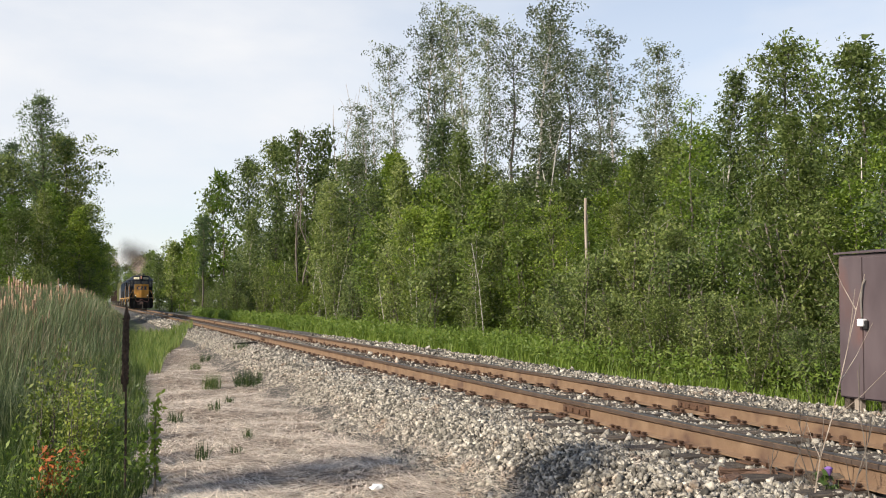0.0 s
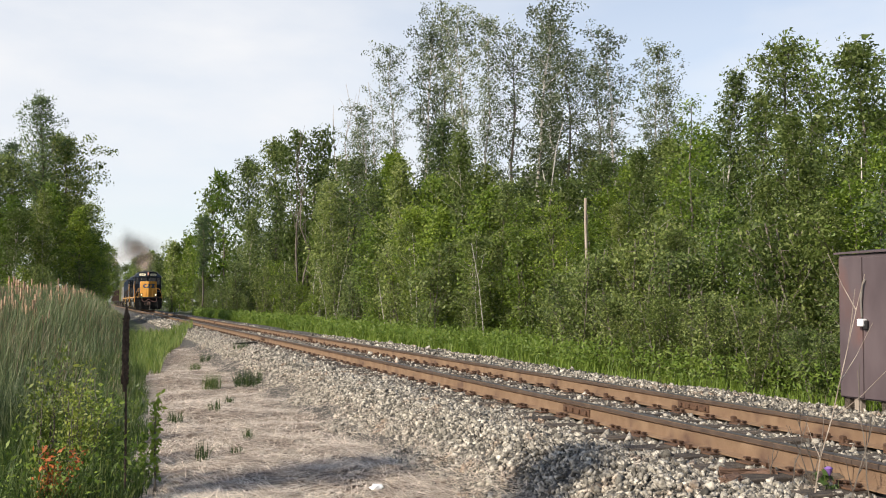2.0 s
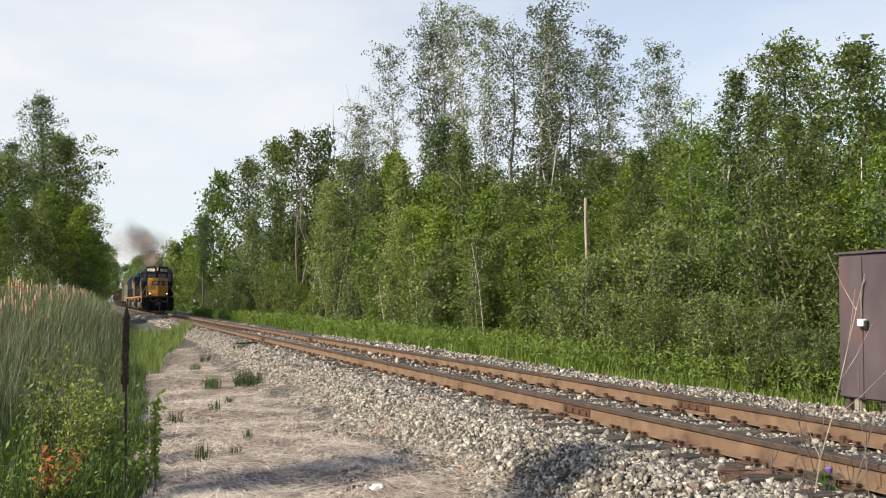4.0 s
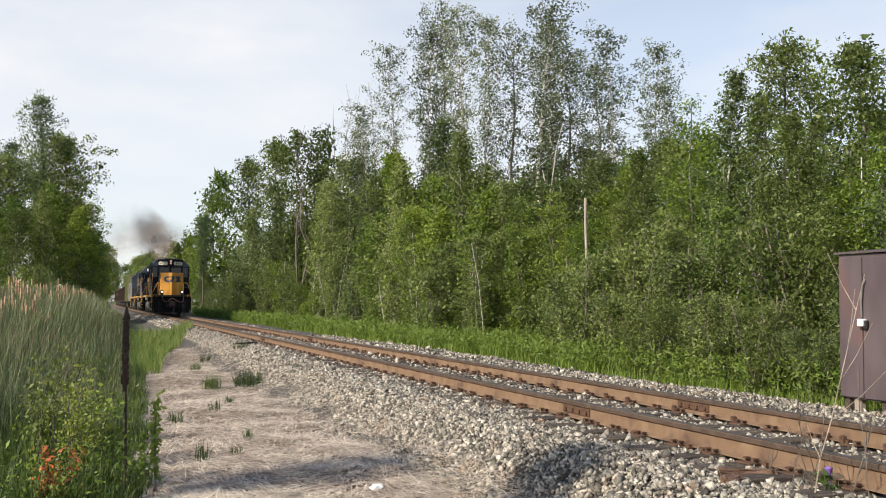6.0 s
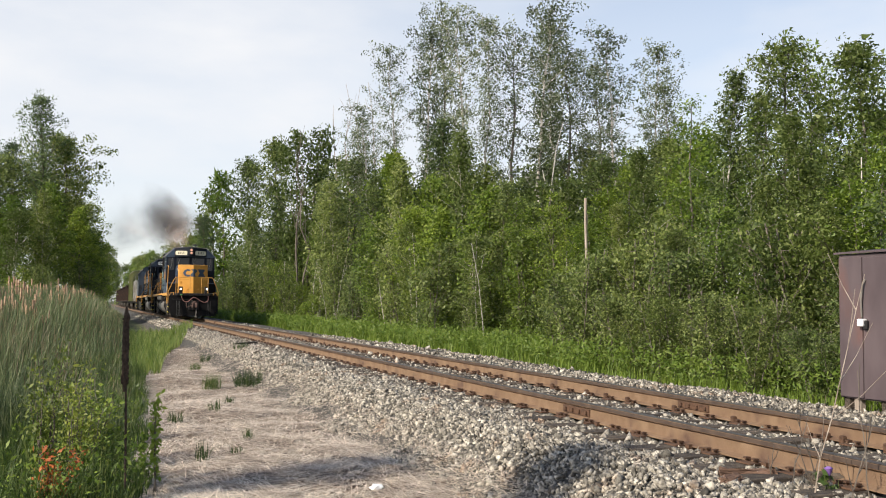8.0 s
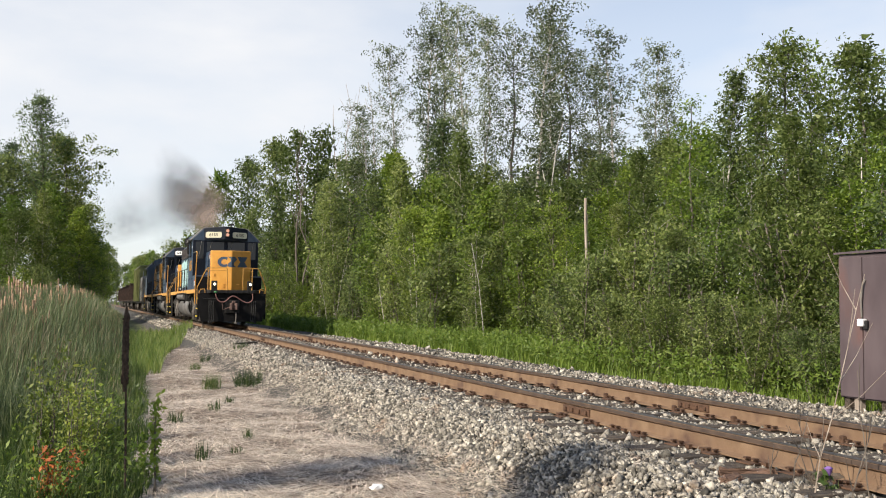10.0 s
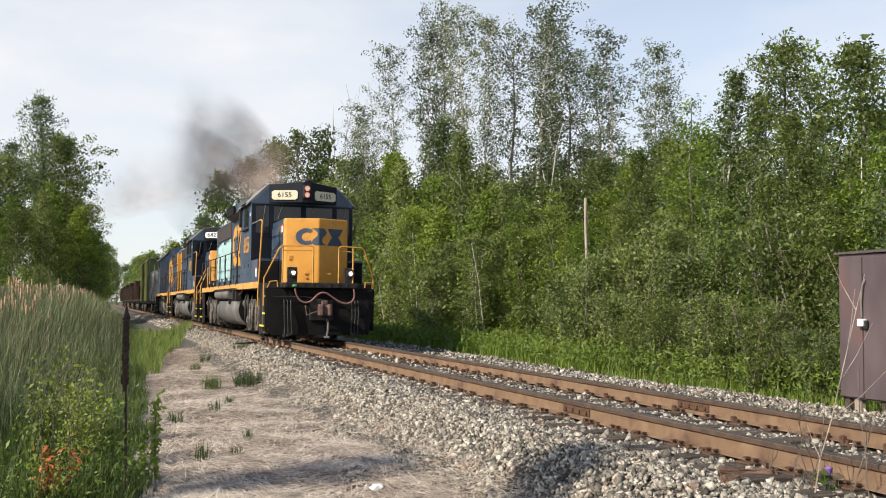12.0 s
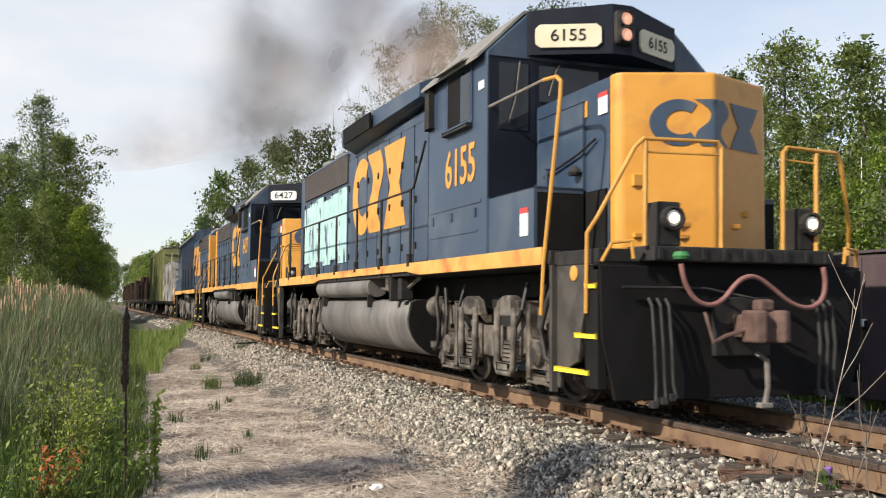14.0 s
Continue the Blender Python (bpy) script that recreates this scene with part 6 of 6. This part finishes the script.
    # side handrails
    for s in (-1, 1):
        bm = fresh()
        tube(bm, [(s * 1.54, 5.35, 3.30), (s * 1.51, 5.95, 2.72), (s * 1.51, 6.2, 2.70), (s * 1.51, L - 1.5, 2.70), (s * 1.5, L - 1.0, 2.2)], 0.019, 6)
        tube(bm, [(s * 1.51, 6.05, 2.15), (s * 1.51, 7.6, 2.15)], 0.012, 5)
        hr = part("side_handrail", bm, M_BLACK, t, "thin dark walkway handrail")
        for k in range(int((L - 7.2) / 1.5) + 1):
            y0 = 6.08 + 1.5 * k
            bm = fresh()
            tube(bm, [(s * 1.51, y0, 1.48), (s * 1.51, y0, 2.71)], 0.023, 6)
            box(bm, s * 1.50, s * 1.54, y0 - 0.05, y0 + 0.05, 1.60, 1.76, 0.01)
            part("stanchion", bm, M_BLACK, hr)
        if s < 0:
            bm = fresh()
            tube(bm, [(s * 1.53, 1.74, 0.95), (s * 1.53, 1.68, 1.5), (s * 1.51, 1.36, 3.10), (s * 1.50, 1.36, 3.26), (s * 1.50, 1.46, 3.33), (s * 1.50, 1.75, 3.36)], 0.022, 8)
            gh = part("cab_grab_rail", bm, M_RAILYEL, t, "tall yellow grab rail at the cab steps")
            bm = fresh()
            tube(bm, [(s * 1.50, 1.75, 3.36), (s * 1.50, 3.2, 3.36)], 0.02, 8)
            part("rail_end", bm, M_GREYDIRT, gh)
        # tanks
        bm = fresh()
        yt0, yt1 = 6.55, 12.3 - cut
        arc = [radians(-90 + 9 * k) for k in range(11)]
        prof = [(s * 0.4, 1.10), (s * 1.25, 1.12), (s * 1.34, 1.08)] + [(s * (0.82 + 0.57 * math.cos(a)), 0.83 + 0.57 * math.sin(a)) for a in arc[::-1]] + [(s * 0.4, 0.26)]
        prism(bm, prof, "y", yt0 + 0.02, yt1)
        tank = part("fuel_tank", bm, M_TANK, t, "dusty grey fuel tank", True)
        bm = fresh()
        prism(bm, [(x * 0.985 if abs(x) > 0.5 else s * 0.02, 0.69 + (z - 0.69) * 0.985) for x, z in prof], "y", yt0 - 0.02, yt0 + 0.05)
        part("tank_end", bm, M_PILOT, tank)
        bm = fresh()
        tube(bm, [(s * 1.33, 8.35, 1.34), (s * 1.33, 8.42, 1.34), (s * 1.33, yt1 - 0.07, 1.34), (s * 1.33, yt1, 1.34)], 0.175, 16)
        at = part("air_reservoir", bm, M_TANK, t, "grey cylindrical air reservoir", True)
        for y0, y1, x0, x1, z0, z1 in ((8.6, 8.66, 1.28, 1.42, 1.0, 1.47), (yt1 - 0.4, yt1 - 0.34, 1.28, 1.42, 1.0, 1.47), (7.0, 7.1, 1.30, 1.50, 1.1, 1.5), (6.6, 6.8, 1.30, 1.46, 1.12, 1.44)):
            bm = fresh()
            box(bm, s * x0, s * x1, y0, y1, z0, z1, 0.01)
            part("bracket", bm, M_BLACK, at)
        bm = fresh()
        tube(bm, [(s * 1.3, 6.2, 1.45), (s * 1.35, 6.6, 1.3), (s * 1.32, 7.4, 1.26), (s * 1.3, 8.2, 1.3)], 0.03, 6)
        box(bm, s * 1.44, s * 1.48, 7.25, 7.40, 1.28, 1.46)
        part("pipework", bm, M_TRUCK, t)
    loco_truck(t, 3.72)
    loco_truck(t, L - 3.92)
    return t


axles = []
cars = []


def couple(t, y, reverse_length=0.0):
    """Place a vehicle with its front coupler y metres behind the leading one, as it stands at 0 s."""
    m = pose(D, NOSE14 + 14 * SPEED + y, 0)
    if reverse_length:
        m = m @ Matrix.Translation((0, reverse_length, 0)) @ pose(0, 0, 0, 0, 0, 180)
    t.matrix_basis = m
    cars.append(t)


couple(build_loco("dark blue diesel locomotive with yellow nose and lit headlights", "6155", patched=True), 0)
couple(build_loco("dark blue and yellow diesel locomotive coupled behind the leader", "6427"), 18.03)
couple(build_loco("shorter dark blue diesel locomotive running hood first", "", cut=3.9), 36.06, 14.13)


def freight_truck(t, yc):
    for s in (-1, 1):
        bm = fresh()
        prism(bm, [(yc - 1.15, 0.45), (yc - 1.1, 0.66), (yc - 0.5, 0.82), (yc + 0.5, 0.82), (yc + 1.1, 0.66), (yc + 1.15, 0.45), (yc + 0.6, 0.40), (yc + 0.35, 0.22), (yc - 0.35, 0.22), (yc - 0.6, 0.40)], "x", s * 1.0, s * 1.12, 0.015)
        part("side_frame", bm, M_TRUCK, t)
    bm = fresh()
    box(bm, -1.0, 1.0, yc - 0.2, yc + 0.2, 0.4, 0.85, 0.03)
    part("bolster", bm, M_BLACK, t)
    wheelset(t, yc - 0.88, 0.42)
    wheelset(t, yc + 0.88, 0.42)


def car_base(name, label, L, mat):
    t = thing(name, label, "freight car", group="cars of the train")
    bm = fresh()
    box(bm, -1.3, 1.3, 0.7, L - 0.7, 0.95, 1.12, 0.02)
    box(bm, -0.35, 0.35, 0.5, L - 0.5, 0.75, 0.97, 0.02)
    part("underframe", bm, M_BLACK, t)
    for y in (0.0, L - 0.6):
        bm = fresh()
        box(bm, -0.12, 0.12, y, y + 0.6, 0.76, 0.98, 0.03)
        part("coupler", bm, M_COUPLER, t)
    freight_truck(t, 2.2)
    freight_truck(t, L - 2.2)
    return t


def panel_car(name, label, L, h, mat, ribs):
    """A closed freight car: body, ribbed sides and ends, roof and ladders."""
    t = car_base(name, label, L, mat)
    bm = fresh()
    box(bm, -1.45, 1.45, 0.75, L - 0.75, 1.1, h, 0.02)
    b = part("body", bm, mat, t)
    for k in range(ribs + 1):
        y = 0.85 + (L - 1.7) * k / ribs
        for s in (-1, 1):
            bm = fresh()
            box(bm, s * 1.44, s * 1.53, y - 0.05, y + 0.05, 1.1, h - 0.06, 0.01)
            part("rib", bm, mat, b)
    for k in range(5):
        bm = fresh()
        z = 1.4 + (h - 1.8) * k / 4
        box(bm, -1.40, 1.40, 0.68, 0.76, z - 0.06, z + 0.06, 0.02)
        part("end_rib", bm, mat, b)
    bm = fresh()
    prism(bm, [(-1.5, h - 0.02), (0, h + 0.14), (1.5, h - 0.02), (1.5, h + 0.03), (0, h + 0.19), (-1.5, h + 0.03)], "y", 0.72, L - 0.72)
    part("roof", bm, M_ROOF, t)
    for s in (-1, 1):
        bm = fresh()
        for k in range(8):
            tube(bm, [(s * 1.56, 0.95, 1.2 + 0.38 * k), (s * 1.56, 1.40, 1.2 + 0.38 * k)], 0.014, 5)
        for y in (0.95, 1.40):
            tube(bm, [(s * 1.56, y, 1.1), (s * 1.56, y, 1.2 + 0.38 * 7.2)], 0.014, 5)
        part("ladder", bm, mat, t)
    return t


def rusty_car(L):
    """A rusty flat car with tall end bulkheads, stakes and a scrap load."""
    t = car_base("bulkhead_flat_car", "rust-brown bulkhead flat car with stakes and scrap load", L, M_RUSTCAR)
    bm = fresh()
    box(bm, -1.5, 1.5, 0.75, L - 0.75, 1.1, 1.3, 0.02)
    part("deck", bm, M_RUSTCAR, t)
    for y in (0.9, L - 1.05):
        bm = fresh()
        box(bm, -1.45, 1.45, y, y + 0.12, 1.3, 3.5, 0.02)
        for k in range(5):
            box(bm, -1.40 + 0.66 * k, -1.28 + 0.66 * k, y - 0.08, y + 0.2, 1.3, 3.55, 0.01)
        part("bulkhead", bm, M_RUSTCAR, t)
    for k in range(9):
        y = 2.2 + (L - 4.4) * k / 8
        for s in (-1, 1):
            bm = fresh()
            box(bm, s * 1.40, s * 1.52, y - 0.06, y + 0.06, 1.2, 2.7 + 0.3 * (k % 2), 0.01)
            part("stake", bm, M_RUSTCAR, t)
    bm = fresh()
    for k in range(46):
        x, y, z = rng.uniform(-1.1, 1.1), rng.uniform(2.0, L - 2.0), 1.3 + rng.uniform(0.1, 1.3)
        a, b, c = rng.uniform(0.1, 0.45), rng.uniform(0.3, 1.2), z - 1.3 + rng.uniform(0.05, 0.25)
        box(bm, max(-1.38, x - a), min(1.38, x + a), max(1.2, y - b), min(L - 1.2, y + b), 1.29, 1.3 + c, 0.02)
    part("scrap_load", bm, M_IRON, t, "heaped rusty scrap metal")
    return t


def white_car():
    t = panel_car("service_car", "short pale grey service car with side windows", 9.6, 3.45, M_PALE, 6)
    for s in (-1, 1):
        for y in (2.4, 6.4):
            bm = fresh()
            box(bm, s * 1.44, s * 1.475, y, y + 0.7, 2.2, 2.95, 0.01)
            part("window", bm, M_GLASSDK, t, "dark window")
    return t


couple(white_car(), 50.3)
couple(panel_car("boxcar", "tall olive green freight boxcar with ribbed sides", 16.2, 4.75, M_OLIVE, 14), 60.0)
flat = rusty_car(16.6)
couple(flat, 76.4)
for k in range(1, 5):
    c = copy_thing(flat, pose(D, NOSE14 + 14 * SPEED + 76.4 + 16.6 * k, 0))
    axles += [(o, 0.42) for o in c.children if o.name.startswith("wheelset")]
    cars.append(c)

# ---- exhaust smoke, as drifting puffs of fine soot ----
def smoke_material():
    """Thin soot: each wisp is densest in its middle and fades out to its rim."""
    m = bpy.data.materials.new("exhaust_soot")
    m.use_nodes = True
    n, l = m.node_tree.nodes, m.node_tree.links

    def maths(op, a, b=0.0):
        q = n.new("ShaderNodeMath")
        q.operation, q.use_clamp = op, True
        for i, v in enumerate((a, b)):
            if isinstance(v, (int, float)):
                q.inputs[i].default_value = v
            else:
                l.new(v, q.inputs[i])
        return q.outputs[0]
    uv = n.new("ShaderNodeUVMap")
    uv.uv_map = "wisp"
    sep = n.new("ShaderNodeSeparateXYZ")
    l.new(uv.outputs[0], sep.inputs[0])
    core = maths("SUBTRACT", 1.0, sep.outputs[0])
    core = maths("MULTIPLY", core, core)
    tc = n.new("ShaderNodeTexCoord")
    nz = n.new("ShaderNodeTexNoise")
    nz.inputs["Scale"].default_value, nz.inputs["Detail"].default_value = 0.9, 4
    l.new(tc.outputs["Object"], nz.inputs[0])
    dens = maths("MULTIPLY", core, maths("MULTIPLY", sep.outputs[1], maths("ADD", nz.outputs[0], 0.35)))
    d = n.new("ShaderNodeBsdfDiffuse")
    d.inputs[0].default_value = (0.30, 0.235, 0.205, 1)
    t = n.new("ShaderNodeBsdfTransparent")
    x = n.new("ShaderNodeMixShader")
    l.new(dens, x.inputs[0])
    l.new(t.outputs[0], x.inputs[1])
    l.new(d.outputs[0], x.inputs[2])
    l.new(x.outputs[0], n["Material Output"].inputs[0])
    return m


M_SMOKE = smoke_material()
plume = thing("smoke_plume", "brownish grey diesel exhaust smoke trailing from the leading engine", "smoke", pose(D, NOSE14 + 14 * SPEED, 0))
puffs = []
RINGS, SPOKES = (0.0, 0.3, 0.55, 0.78, 1.0), 14


def puff(y, x, z, rx, ry, rz, n, dense):
    """A soft cloud of n curled wisps of soot, turned all ways."""
    verts, faces, uvs = [], [], []
    for k in range(n):
        c = Vector(np.clip(rng.normal(0, 0.30, 3), -0.55, 0.55))
        c = Vector((c.x * rx, c.y * ry, c.z * rz))
        turn = Euler((math.pi / 2 + rng.uniform(-0.7, 0.7), 0, rng.uniform(-0.7, 0.7))).to_matrix() @ Euler((0, 0, rng.uniform(0, 6.28))).to_matrix()
        r = rng.uniform(0.75, 1.1) * min(rx, rz)
        curl = rng.uniform(-0.5, 0.5)
        o = len(verts)
        for q in RINGS:
            for a in range(SPOKES):
                an = 2 * math.pi * a / SPOKES
                rr = r * q * (1 + 0.18 * math.sin(3 * an + k) * q)
                verts.append(c + turn @ Vector((rr * math.cos(an), rr * math.sin(an) * 1.25, curl * r * q * q)))
        for i in range(len(RINGS) - 1):
            for a in range(SPOKES):
                b = (a + 1) % SPOKES
                faces.append((o + i * SPOKES + a, o + i * SPOKES + b, o + (i + 1) * SPOKES + b, o + (i + 1) * SPOKES + a))
                uvs += [RINGS[i] ** 1.5, dense, RINGS[i] ** 1.5, dense, RINGS[i + 1] ** 1.5, dense, RINGS[i + 1] ** 1.5, dense]
    me = mesh_of("smoke_puff", verts, faces, M_SMOKE)
    me.uv_layers.new(name="wisp").data.foreach_set("uv", uvs)
    me.polygons.foreach_set("use_smooth", [True] * len(me.polygons))
    ob = new("smoke_puff", me)
    ob.parent = plume
    ob.location = (x, y, z)
    puffs.append(ob)


for y, x, z, rx, ry, rz, n, dense in ((8.5, 0.0, 5.2, 0.7, 0.7, 0.9, 1, 0.8), (10.5, 0.1, 6.1, 1.5, 1.4, 1.5, 2, 0.75), (14.5, -0.1, 6.9, 2.6, 2.4, 2.2, 2, 0.75), (21, -0.9, 7.5, 3.2, 3.6, 2.7, 2, 0.62),
                                      (30, -1.7, 7.9, 3.9, 3.5, 3.3, 1, 0.85), (41, -0.9, 8.0, 3.4, 3.5, 3.4, 1, 0.5), (53, -0.6, 7.6, 3.4, 3.5, 3.4, 1, 0.25)):
    puff(y, x, z, rx, ry, rz, n, dense)


def motions():
    for t in cars:
        m = t.matrix_basis.copy()
        walk(t, [(s, Matrix.Translation((0, -SPEED * s, 0)) @ m) for s in (0, 4, 8, 11, 14)])
    for w, r in axles:
        turn = SPEED / r * (-1 if w.parent.matrix_basis[1][1] > 0 else 1)
        at = w.location.copy()
        walk(w, [(k / 15, Matrix.Translation(at) @ Matrix.Rotation(-turn * k / 15, 4, "X")) for k in range(211)])

    m = plume.matrix_basis.copy()
    walk(plume, [(s, Matrix.Translation((0, -SPEED * s, 0)) @ m) for s in (0, 4, 8, 11, 14)])
    for k, t in enumerate(puffs):  # each puff rolls slowly in the plume
        at = t.location.copy()
        g = min(1, k / 3)
        walk(t, [(s, Matrix.Translation(at + Vector((0.3 * g * math.sin(0.5 * s + k), 0.5 * g * math.sin(0.6 * s + 3 * k), 0.3 * g * math.sin(0.7 * s + 2 * k)))) @ pose(0, 0, 0, 14 * g * math.sin(0.4 * s + k))) for s in range(0, 15)])


motions()
